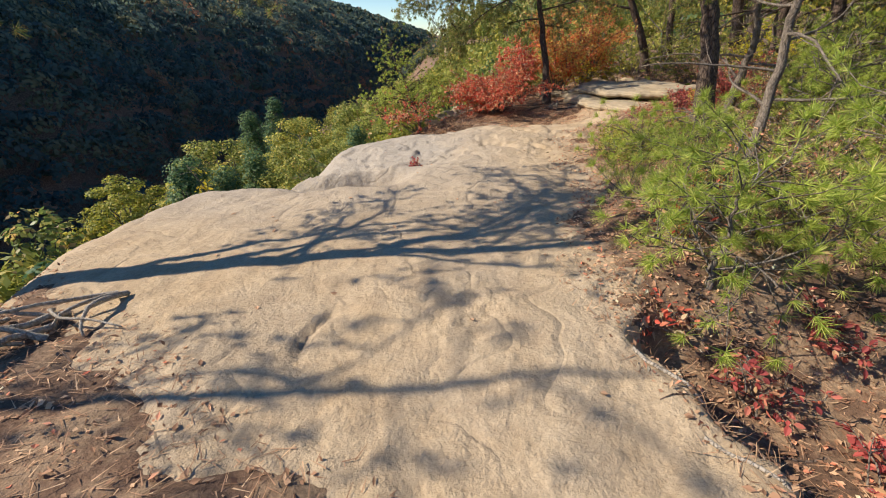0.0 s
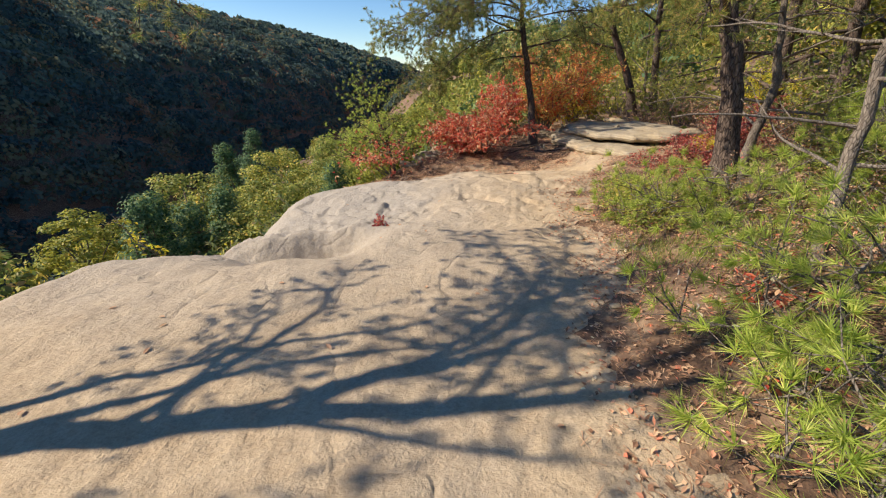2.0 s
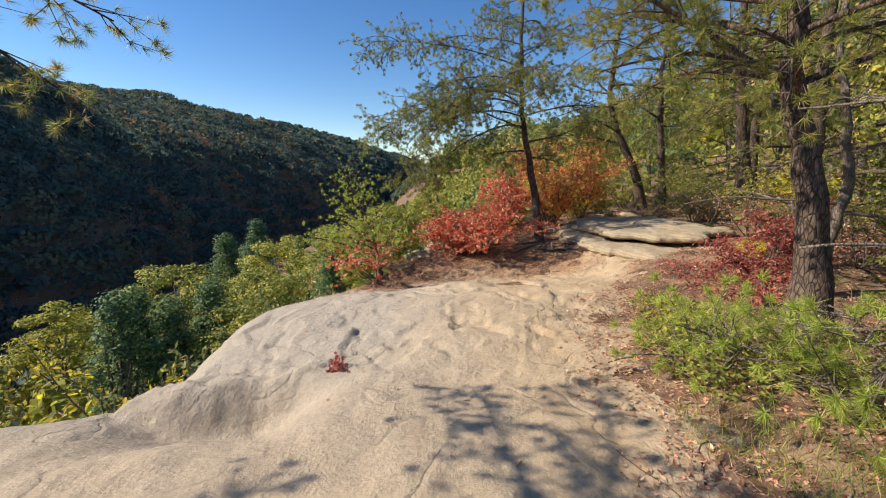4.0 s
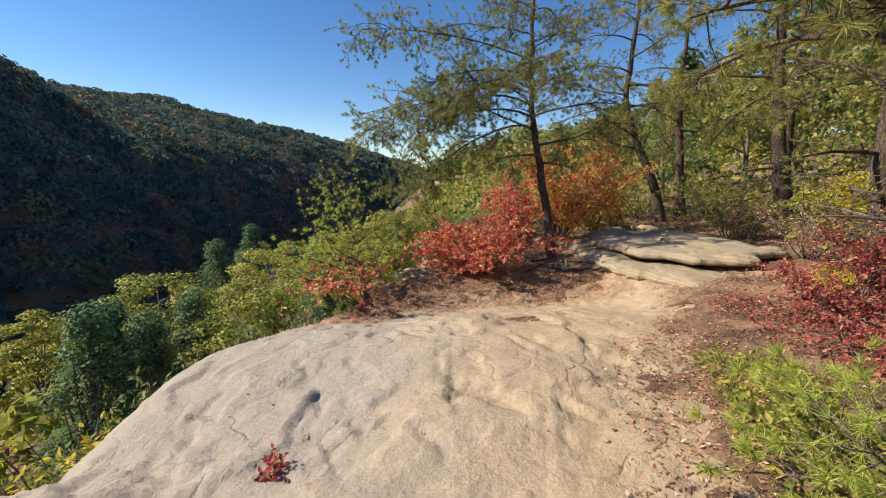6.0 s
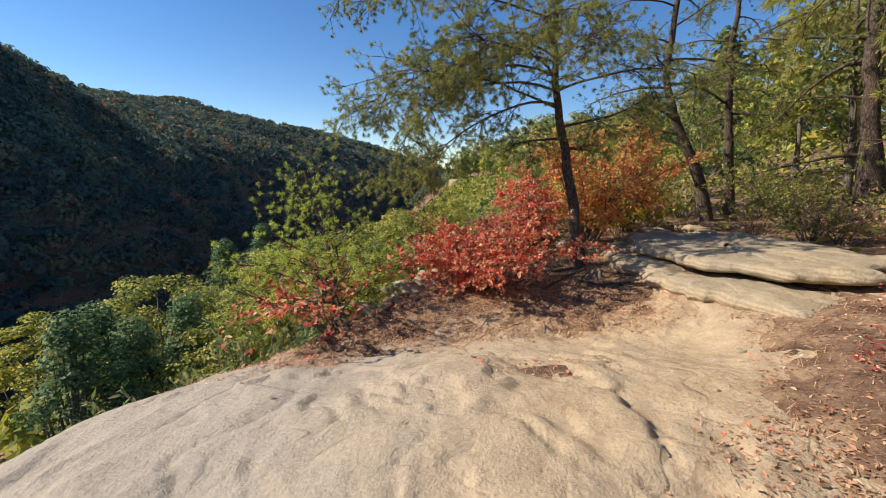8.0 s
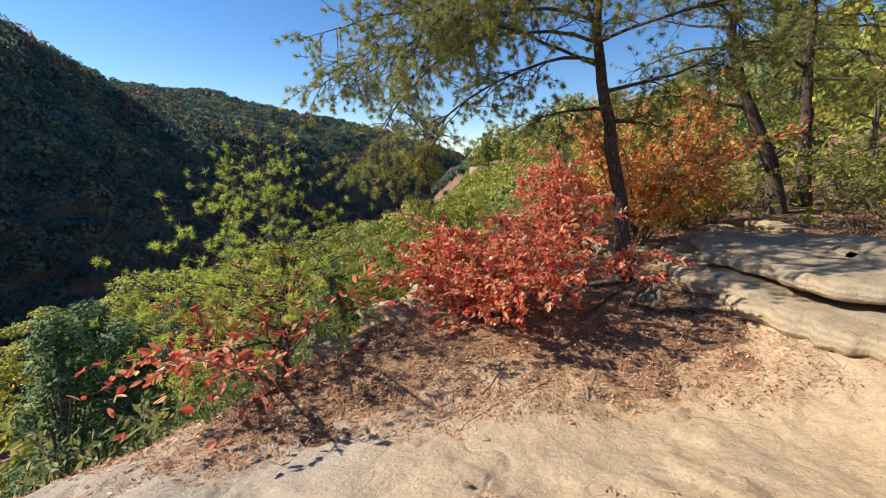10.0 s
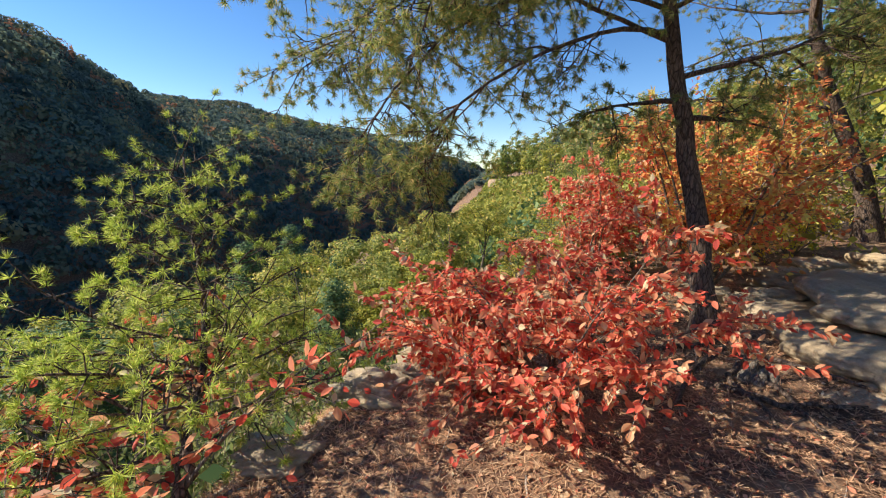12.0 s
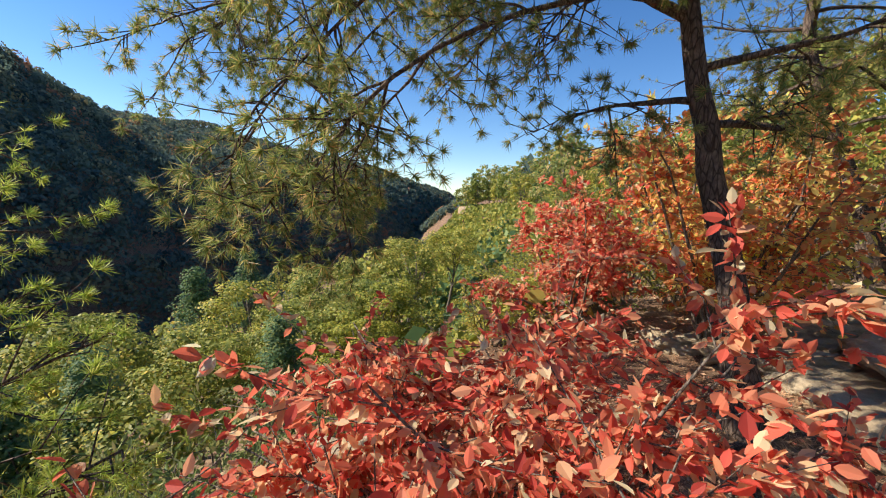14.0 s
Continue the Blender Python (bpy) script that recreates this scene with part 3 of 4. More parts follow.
def pine(name, at, trunk, r0, limbs, label, group="", bark=PINE_BARK, leaf=NEEDLE, tuft=22, needle=0.085, density=1.6, category="pine tree", width=0.0048, wander=0.08, boughs=0.0):
    """A pine: trunk points from its base, and limbs (height share, compass degrees, length, rise, droop)."""
    root = thing(name, at, label, category, group)
    pts = np.array(trunk, float)
    fine = np.linspace(0, len(pts) - 1, 22)
    pts = np.column_stack([np.interp(fine, np.arange(len(pts)), pts[:, k]) for k in range(3)])
    pts[1:-1, :2] += rng.normal(0, 0.018, (20, 2))
    pts[0, 2] -= 0.25
    rad = r0 * np.linspace(1.0, 0.22, 22)
    rad[:3] *= (1.55, 1.25, 1.08)
    part("trunk", [tube(pts, rad, 14, 0.07)], bark, root, "rough plated bark")
    tips, ways = [], []
    for share, compass, length, rise, droop in limbs:
        k = share * 21
        start = np.array([np.interp(k, np.arange(22), pts[:, c]) for c in range(3)])
        thick = np.interp(k, np.arange(22), rad) * 0.38
        way = np.array([math.sin(radians(compass)), math.cos(radians(compass)), rise])
        line = curve_points(start, way, length, 12, droop, wander)
        pieces = [tube(line, np.linspace(min(thick, 0.065), 0.006, 12), 6, 0.1)]
        lines = [line]
        for j in range(int(length * boughs)):
            u = rng.uniform(0.25, 0.98)
            p = np.array([np.interp(u * 11, np.arange(12), line[:, c]) for c in range(3)])
            along = unit(line[min(int(u * 11) + 1, 11)] - line[min(int(u * 11), 10)])
            w = unit(along * 0.7 + random_ways(1)[0] * np.array([1, 1, 0.5]) + np.array([0, 0, 0.1]))
            lines.append(curve_points(p, w, rng.uniform(0.5, 1.15) * min(1.0, 0.35 + 0.25 * length), 12, 0.25 + droop * 0.45, 0.13))
            pieces.append(tube(lines[-1], np.linspace(0.011, 0.003, 12), 4))
        for j in range(int(length / 0.16 * density)):
            stem = lines[rng.integers(0, len(lines))]
            u = rng.uniform(0.22, 1.0)
            p = np.array([np.interp(u * 11, np.arange(12), stem[:, c]) for c in range(3)])
            along = unit(stem[min(int(u * 11) + 1, 11)] - stem[min(int(u * 11), 10)])
            w = unit(along * 0.6 + random_ways(1)[0] * np.array([1, 1, 0.6]))
            twig = curve_points(p, w, rng.uniform(0.2, 0.6 if boughs else 0.75) * (1.15 - 0.4 * u), 5, droop * (0.3 if boughs else 0.8), 0.25)
            pieces.append(tube(twig[[0, 2, 4]], np.linspace(0.006, 0.002, 3), 3))
            if not tuft:
                continue
            for q in (2, 3, 4, 4, 4):
                tips.append(twig[q] + rng.normal(0, 0.012, 3))
                ways.append(twig[q] - twig[q - 1])
        arm = part("limb", pieces[:1], bark, root)
        if len(pieces) > 1:
            part("twig", pieces[1:], bark, arm, kind="stuff")
    if tips:
        part("needles", [needles(tips, ways, tuft, needle, width)], leaf, root, "tufts of green needles", kind="stuff", shade=False)
    return root


def limb_set(n, low, high, length, rise=0.15, droop=0.5, seed=1, lean=None):
    r = np.random.default_rng(seed)
    out = []
    for k in range(n):
        u = low + (high - low) * (k + r.uniform(0, 1)) / n
        compass = (k * 137.5 + r.uniform(-25, 25)) % 360 if lean is None else lean + r.uniform(-70, 70)
        out.append((u, compass, length * r.uniform(0.65, 1.15) * (1.15 - 0.75 * (u - low) / max(high - low, 0.01)), rise + r.uniform(-0.15, 0.25), droop * r.uniform(0.5, 1.3)))
    return out


def shrub(name, at, height, radius, stems, count, leaf_size, mat, label, category="shrub", group="", lean=(0, 0), bark=GREY_BARK, width=0.56, flat=0.35, low=0.3, stuff_name="leaves", small=False):
    """A many-stemmed shrub: bent stems, twigs and single leaves along the twigs."""
    root = thing(name, at, label, category, group)
    ends, dirs = [], []
    for s in range(stems):
        a = s * 2.4 + rng.uniform(-0.4, 0.4)
        out = rng.uniform(0.25, 1.0) * radius / height
        way = np.array([math.cos(a) * out + lean[0], math.sin(a) * out + lean[1], 1.0])
        line = curve_points((rng.normal(0, 0.04), rng.normal(0, 0.04), -0.05), way, height * rng.uniform(0.75, 1.15) * math.hypot(1, out * 0.6), 9, 0.30, 0.10)
        pieces = [tube(line, np.linspace(0.016, 0.004, 9) * (height / 1.3) ** 0.6, 6, 0.12)]
        for j in range(max(4, int(10 * height))):
            u = rng.uniform(low, 1.0)
            p = np.array([np.interp(u * 8, np.arange(9), line[:, c]) for c in range(3)])
            w = random_ways(1)[0] * np.array([1, 1, 0.35]) + np.array([0, 0, 0.15])
            twig = curve_points(p, w, rng.uniform(0.25, 0.6) * radius * (1.25 - 0.5 * u), 5, 0.1, 0.18)
            pieces.append(tube(twig[[0, 2, 4]], np.linspace(0.0045, 0.0015, 3), 3))
            for q in range(1, 5):
                ends.append((twig[q - 1], twig[q]))
        stalk = part("stem", pieces[:1], bark, root)
        part("twig", pieces[1:], bark, stalk, kind="stuff")
    pick = rng.integers(0, len(ends), count)
    a, b = np.array([e[0] for e in ends])[pick], np.array([e[1] for e in ends])[pick]
    p = a + (b - a) * rng.uniform(0, 1, (count, 1)) + rng.normal(0, leaf_size * 0.25, (count, 3))
    w = unit(b - a) + rng.normal(0, 0.75, (count, 3)) + np.array([0, 0, -0.25])
    size = leaf_size * rng.uniform(0.6, 1.25, count)
    part(stuff_name, [blades(p, w, size, size * width, 0.18, (0, 0, flat + 0.4), small)], mat, root, kind="stuff", shade=False)
    return root


def broadleaf(name, mat, label, height=9.0, radius=3.2, lumps=24, count=2100, card=0.24, seed=0, cone=False, category="tree", flat=0.3, low=0.30):
    """A wooded-slope tree: tapered trunk, limbs, and a crown of many small leaves in uneven clumps."""
    global rng
    rng = np.random.default_rng(200 + seed)
    root = thing(name, (0, 0, -60), label, category)
    trunk = curve_points((0, 0, -0.4), (0, 0, 1), height * 0.82, 9, 0, 0.05)
    part("trunk", [tube(trunk, np.linspace(0.16, 0.03, 9), 8, 0.08)], GREY_BARK, root)
    centres = []
    for k in range(lumps):
        u = (k + rng.uniform(0, 1)) / lumps
        a = k * 2.4 + rng.uniform(-0.5, 0.5)
        if cone:
            z, r = height * (low - 0.18 + (1.16 - low) * u), radius * (1 - u) ** 0.85
        else:
            z, r = height * (low + (0.96 - low) * u), radius * math.sin(math.pi * (0.18 + 0.74 * u)) ** 0.8
        r *= rng.uniform(0.5, 1.05)
        centres.append((math.cos(a) * r, math.sin(a) * r, z + rng.uniform(-0.3, 0.3)))
    centres = np.array(centres)
    pieces = []
    for c in centres[::2]:
        base = trunk[min(8, max(1, int(c[2] / height * 9) - 1))]
        mid = (base + c) / 2 + rng.normal(0, 0.12, 3)
        pieces.append(tube([base, mid, c], [0.05, 0.035, 0.012], 5))
    part("branchwork", pieces, GREY_BARK, root, kind="stuff")
    own = rng.integers(0, lumps, count)
    spread = radius * (0.27 if cone else 0.27)
    d = random_ways(count) * (rng.uniform(0.25, 1, count) ** 0.5)[:, None] * np.array([1.15, 1.15, 0.75])
    p = centres[own] + d * spread * rng.uniform(0.8, 1.35, (lumps, 1))[own]
    if cone:
        p[:, 2] -= 0.18 * np.hypot(p[:, 0], p[:, 1])
    part("crown", [cards(p, card * rng.uniform(0.7, 1.3, count), flat, facing=d + 0.5 * unit(p - np.array([0, 0, height * 0.5])))], mat, root, kind="stuff", shade=False)
    return root


def plant_copies(models, spots, group):
    for k, (x, y, s) in enumerate(spots):
        ob = copy_thing(models[k % len(models)], Matrix.Translation((x, y, float(ground_z(x, y)) - 0.2)) @ Matrix.Rotation(k * 2.1, 4, "Z") @ Matrix.Scale(s, 4))
        tagged(ob, group=group)


def remove_model(ob):
    for o in (*ob.children_recursive, ob):
        bpy.data.objects.remove(o)


# pine on the brink
pine("pine_tree", (3.25, 13.6, -0.2), [(0, 0, 0), (-0.05, 0.1, 0.5), (-0.14, 0.24, 1.2), (-0.30, 0.40, 2.2), (-0.47, 0.46, 3.0), (-0.57, 0.52, 4.2), (-0.62, 0.6, 5.6), (-0.6, 0.6, 7.2)], 0.122,
     [(0.60, 256, 3.7, 0.38, 1.65), (0.63, 268, 3.9, 0.45, 1.45), (0.66, 273, 3.9, 0.42, 1.1), (0.57, 250, 3.3, 0.32, 1.6), (0.70, 262, 3.9, 0.45, 1.2), (0.74, 266, 3.8, 0.4, 1.0),
      (0.56, 262, 3.2, 0.3, 0.9), (0.67, 236, 3.2, 0.4, 1.2), (0.62, 215, 2.4, 0.4, 0.9), (0.69, 190, 2.2, 0.35, 0.8), (0.66, 165, 2.0, 0.35, 0.7),
      (0.50, 115, 1.9, 0.25, 0.3), (0.60, 130, 2.3, 0.25, 0.5), (0.46, 280, 0.9, 0.1, 0.3), (0.43, 100, 0.7, 0.0, 0.3)]
     + limb_set(8, 0.72, 0.98, 2.2, 0.25, 0.7, 3), "tall leaning pine with plated bark at the cliff edge", "pines on the ridge", density=7.0, tuft=22, width=0.0060, needle=0.078, wander=0.07, boughs=3.4)
pine("pine_tree", (8.1, 17.9, float(ground_z(8.1, 17.9)) - 0.05), [(0, 0, 0), (-0.24, 0.06, 0.95), (-0.65, 0.1, 1.9), (-1.3, 0.1, 3.1), (-1.5, 0.1, 4.2), (-1.4, 0.1, 6.2), (-1.3, 0.1, 8.4)], 0.175,
     [(0.40, 275, 3.0, 0.15, 0.5), (0.45, 230, 2.4, 0.25, 0.5)] + limb_set(18, 0.50, 0.98, 2.5, 0.15, 0.5, 4), "crooked dark pine rising behind the rock slab", "pines on the ridge", density=2.6, boughs=1.8)
pine("pine_tree", (9.4, 19.0, float(ground_z(9.4, 19.0)) - 0.05), [(0, 0, 0), (-0.15, 0, 1.5), (-0.4, 0, 3.0), (-0.55, 0, 5), (-0.5, 0, 8)], 0.17,
     limb_set(18, 0.46, 0.98, 2.6, 0.15, 0.5, 5), "straight dark pine in the wood behind the slab", "pines on the ridge", density=2.4, boughs=1.8)
pine("pine_tree", (9.3, 14.6, 1.2), [(0, 0, 0), (-0.3, 0, 1.5), (-0.6, 0, 3.2), (-0.8, 0, 5.2), (-0.8, 0, 8)], 0.18,
     limb_set(18, 0.4, 0.98, 2.6, 0.1, 0.5, 6), "dark pine among the thicket beside the path", "pines on the ridge", density=2.4, boughs=1.8)
pine("pine_tree", (4.0, 6.6, 0.3), [(0, 0, 0), (-0.1, 0.05, 1.0), (-0.35, 0.2, 2.2), (-0.5, 0.3, 3.6), (-0.5, 0.3, 5.5)], 0.15,
     [(0.50, 280, 2.4, 0.35, 0.1), (0.56, 315, 2.6, 0.3, 0.1), (0.62, 265, 2.6, 0.3, 0.1), (0.45, 230, 1.6, 0.3, 0.1), (0.5, 340, 2.2, 0.35, 0.1)] + limb_set(16, 0.42, 0.98, 2.3, 0.25, 0.2, 7),
     "bushy pine with low limbs over the path", "pines on the ridge", density=3.0, tuft=28, boughs=2.0)
pine("pine_tree", (-4.25, 2.45, -1.0), [(0, 0, 0), (-0.1, 0.3, 0.8), (-0.2, 0.5, 1.9), (-0.15, 0.65, 3.2), (0.0, 0.8, 4.3), (0.1, 0.9, 5.6)], 0.19,
     [(0.60, 20, 2.2, 0.45, 0.1), (0.63, 330, 1.8, 0.4, 0.1), (0.66, 55, 2.6, 0.35, 0.15), (0.72, 25, 2.4, 0.4, 0.1), (0.76, 80, 2.2, 0.35, 0.1), (0.82, 10, 2.2, 0.3, 0.2), (0.88, 60, 2.2, 0.3, 0.2), (0.70, 110, 1.6, 0.4, 0.1),
      (0.92, 350, 1.6, 0.3, 0.2), (0.95, 95, 1.6, 0.3, 0.2), (0.70, 51, 4.0, 0.20, 0.1), (0.71, 49, 3.7, 0.22, 0.1), (0.44, 25, 2.6, 1.0, 0.0), (0.50, 50, 2.2, 0.9, 0.1), (0.70, 40, 2.6, 0.5, 0.1), (0.88, 41, 4.1, -0.1, 0.5)],
     "leaning pine rooted at the brink of the rock", "pines on the ridge", density=2.1, tuft=24, wander=0.05)
pine("pine_tree", (-5.3, 1.1, -1.6), [(0, 0, 0), (0.0, 0.1, 1.5), (0.05, 0.3, 3.0), (0.05, 0.5, 4.6), (0.0, 0.7, 6.5)], 0.07,
     limb_set(16, 0.4, 0.97, 1.5, 0.35, 0.2, 77), "slender pine beyond the bank of roots", "pines on the ridge", density=1.2)

# red and orange shrubs
shrub("red_shrub", (1.62, 12.4, float(ground_z(1.62, 12.4))), 1.2, 1.5, 22, 11500, 0.062, RED_LEAF, "broad shrub of red and orange autumn leaves", lean=(-0.32, 0.05), group="red shrubs", low=0.42)
shrub("red_shrub", (3.9, 15.2, float(ground_z(3.9, 15.2))), 2.6, 1.5, 14, 7500, 0.078, ORANGE_LEAF, "tall shrub of orange and red leaves behind the pine", group="red shrubs")
shrub("red_shrub", (5.4, 16.7, float(ground_z(5.4, 16.7))), 2.7, 1.3, 12, 6000, 0.078, ORANGE_LEAF, "orange-leaved shrub behind the rock slab", group="red shrubs")
shrub("red_shrub", (2.6, 15.9, float(ground_z(2.6, 15.9))), 1.7, 1.3, 12, 6500, 0.074, RED_LEAF, "red-leaved shrub behind the leaning pine", group="red shrubs")
shrub("oak_seedling_tree", (-0.66, 11.3, float(ground_z(-0.66, 11.3))), 1.2, 1.5, 7, 900, 0.08, RED_LEAF, "young oak with sparse red leaves on the brink", lean=(-0.7, 0.05), group="red shrubs", category="young tree")
for sx, sy, sh, sc in [(4.6, 8.3, 0.6, 1500), (5.3, 8.6, 0.8, 1700), (6.0, 9.2, 0.9, 1700), (4.2, 7.4, 0.5, 800), (5.2, 9.2, 0.5, 900)]:
    shrub("huckleberry_bush", (sx, sy, float(ground_z(sx, sy))), sh, 0.75, 9, sc, 0.042, CRIMSON_LEAF, "low crimson huckleberry bush beside the rock", group="crimson bushes")

pine("pine_sapling", (-0.62, 11.3, -0.5), [(0, 0, 0), (-0.05, 0.2, 0.28), (-0.25, 0.70, 0.74), (-0.55, 1.05, 1.35), (-0.88, 1.42, 2.02)], 0.036,
     [(0.10, 262, 1.3, 0.25, 0.1), (0.16, 285, 1.5, 0.2, 0.1), (0.22, 240, 1.1, 0.3, 0.1), (0.28, 270, 1.5, 0.35, 0.1), (0.34, 300, 1.3, 0.3, 0.1), (0.30, 60, 1.0, 0.3, 0.1), (0.42, 255, 1.3, 0.4, 0.1), (0.2, 20, 1.0, 0.2, 0.1)]
     + limb_set(22, 0.26, 0.99, 0.9, 0.5, 0.0, 9), "slender young pine with pale green tufts on the brink", "young pines", PINE_BARK, NEEDLE_YOUNG, 28, 0.055, 2.2, "young pine", 0.005)
for k, (sx, sy, sh) in enumerate([(1.75, 2.35, 0.75), (2.2, 3.1, 0.8), (2.9, 2.3, 1.3), (3.2, 5.3, 0.7), (4.2, 3.0, 2.0), (4.4, 5.0, 1.5), (4.6, 1.6, 2.2), (5.6, 6.2, 1.6), (2.9, 6.1, 0.35)]):
    pine("pine_sapling", (sx, sy, float(ground_z(sx, sy))), [(0, 0, 0), (0.02, 0, sh * 0.5), (0, 0, sh)], 0.022,
         limb_set(int(10 + 7 * sh), 0.08, 0.97, 0.62, 0.3, 0.15, 20 + k), "bushy young pine with bright green needles by the path", "young pines", GREY_BARK, NEEDLE_YOUNG, 30, 0.09, 2.0, "young pine", 0.0045)
pine("dead_pine", (3.2, 4.3, 0.15), [(0, 0, 0), (0.05, 0.05, 1.2), (-0.02, 0.1, 2.6), (0.1, 0.1, 4.4)], 0.055,
     limb_set(15, 0.18, 0.95, 1.5, 0.1, 0.2, 41), "bare grey pine with brittle dead limbs", "dead pines", GREYWOOD, tuft=0, density=0.7, category="dead tree")
pine("dead_pine", (5.0, 7.6, 0.4), [(0, 0, 0), (0.1, -0.05, 1.2), (-0.12, 0.1, 2.6), (-0.3, 0.1, 4.4)], 0.07,
     limb_set(14, 0.12, 0.95, 1.6, 0.1, 0.25, 42), "bare grey pine with brittle dead limbs", "dead pines", GREYWOOD, tuft=0, density=0.7, category="dead tree")
for k, (sx, sy, sr, sl) in enumerate([(6.2, 4.6, 0.13, -0.3), (7.4, 7.4, 0.15, -0.5), (7.9, 9.3, 0.14, -0.5), (8.2, 11.2, 0.16, -0.4), (6.0, 2.0, 0.14, 0.1), (8.6, 5.0, 0.16, 0.2), (11.0, 16.5, 0.17, -0.3), (10.4, 9.0, 0.16, 0.1)]):
    pine("pine_tree", (sx, sy, float(ground_z(sx, sy)) - 0.1), [(0, 0, 0), (sl * 0.3, 0.05, 1.6), (sl * 0.8, 0, 3.4), (sl, 0, 5.6), (sl, 0.1, 8.0)], sr,
         limb_set(17, 0.16, 0.98, 2.2, 0.1, 0.4, 50 + k), "dark-trunked pine in the thicket beside the path", "pines in the thicket", density=1.3, tuft=12, width=0.0085, boughs=1.4)

# wooded slopes
def slope_models(fine):
    n, c = (2.3, 0.43) if fine else (0.4, 1.2)
    return [broadleaf("broadleaf_tree", GREEN_LEAF, "green broadleaf tree on the wooded slope", 9, 3.2, 24, int(2100 * n), 0.24 * c, seed=1),
            broadleaf("hemlock_tree", DARK_LEAF, "dark pointed hemlock on the wooded slope", 10, 2.6, 32, int(2500 * n), 0.21 * c, seed=4, cone=True, category="conifer", flat=0.8),
            broadleaf("broadleaf_tree", GREEN_LEAF, "rounded green tree on the wooded slope", 11, 3.6, 26, int(2500 * n), 0.26 * c, seed=3),
            broadleaf("slope_pine", NEEDLE, "pale green pine on the wooded slope", 12, 2.7, 30, int(2300 * n), 0.22 * c, seed=5, category="pine tree", flat=0.6),
            broadleaf("broadleaf_tree", LIME_LEAF, "yellow-green broadleaf tree on the wooded slope", 8, 2.9, 20, int(1800 * n), 0.24 * c, seed=2)]


NEAR_TREES, FAR_TREES = slope_models(True), slope_models(False)
TALL_TREES = [broadleaf("broadleaf_tree", GREEN_LEAF, "tall green tree with a rounded crown on the slope", 14, 2.2, 26, 6500, 0.085, seed=6, low=0.62),
              broadleaf("broadleaf_tree", LIME_LEAF, "tall yellow-green tree with a rounded crown on the slope", 14, 1.9, 24, 5200, 0.085, seed=7, low=0.66),
              broadleaf("hemlock_tree", DARK_LEAF, "tall dark hemlock with a pointed crown on the slope", 14, 1.7, 64, 6500, 0.07, seed=8, cone=True, category="conifer", flat=0.8, low=0.72)]


def plant_slope(spots, order, group):
    near = [p for p in spots if math.hypot(p[0], p[1] - 8) < 21]
    away = [p for p in spots if math.hypot(p[0], p[1] - 8) >= 21]
    plant_copies([NEAR_TREES[k] for k in order], near, group)
    plant_copies([FAR_TREES[k] for k in order], away, group)


rng = np.random.default_rng(77)
spots = []
for k in range(9000):
    y = rng.uniform(-5, 140)
    x = edge(y) - rng.uniform(11, 46)
    if all((x - a) ** 2 + (y - b) ** 2 > (4.3 + 0.03 * y) ** 2 for a, b, s in spots) and x > -85:
        far_off = math.hypot(x - 0.6, y - 5)
        skyward = np.interp(math.degrees(math.atan2(x - 0.6, y - 5)), (-60, -40, -34, -27, -17, -10, -3), (-15, -14, -12.5, -9, -7.5, -5.5, -3.5)) - rng.uniform(0, 3.5)
        s = (1.5 + far_off * math.tan(radians(skyward)) - float(land(x, y))) / 11
        if s < 0.5:
            continue
        spots.append((float(x), y, min(s, rng.uniform(0.8, 1.4))))
        if len(spots) >= 170:
            break
CROWNS = [(0, -15.0, 27.3, 1.04), (0, -10.8, 29.2, 0.92), (0, -8.6, 32.3, 0.92), (1, -23.2, 28.6, 0.9), (2, -13.7, 22.1, 1.01), (2, -10.7, 23.2, 0.98), (2, -13.0, 20.1, 1.02), (2, -11.4, 21.1, 0.96), (0, -8.8, 22.1, 0.8), (0, -12.1, 35.9, 1.01), (0, -6.2, 34.3, 1.0),
          (1, -2.2, 30.4, 0.59), (0, -3.0, 42.6, 0.93), (0, 0.3, 48.8, 0.67), (0, -6.1, 29.1, 0.83), (1, -2.8, 27.3, 0.53), (2, -5.1, 25.1, 0.71), (0, -9.5, 26.9, 0.96), (2, -19.3, 49.6, 1.09), (2, -17.7, 39.2, 1.07), (0, -4.9, 29.6, 0.76), (0, -2.9, 31.7, 0.66)]
spots = [p for p in spots if all(math.hypot(p[0] - x, p[1] - y) > 3.4 for k, x, y, size in CROWNS)]
plant_slope(spots, (0, 1, 2, 1, 3, 4, 0, 1, 2), "trees on the slope below")
for j, (k, x, y, size) in enumerate(CROWNS):
    wide = size ** 0.35 * (1 + 0.015 * math.hypot(x, y - 25))
    tagged(copy_thing(TALL_TREES[k], Matrix.Translation((x, y, float(ground_z(x, y)) - 0.2)) @ Matrix.Rotation(j * 2.1, 4, "Z") @ Matrix.Diagonal((wide, wide, size, 1))), group="trees on the slope below")
spots = []
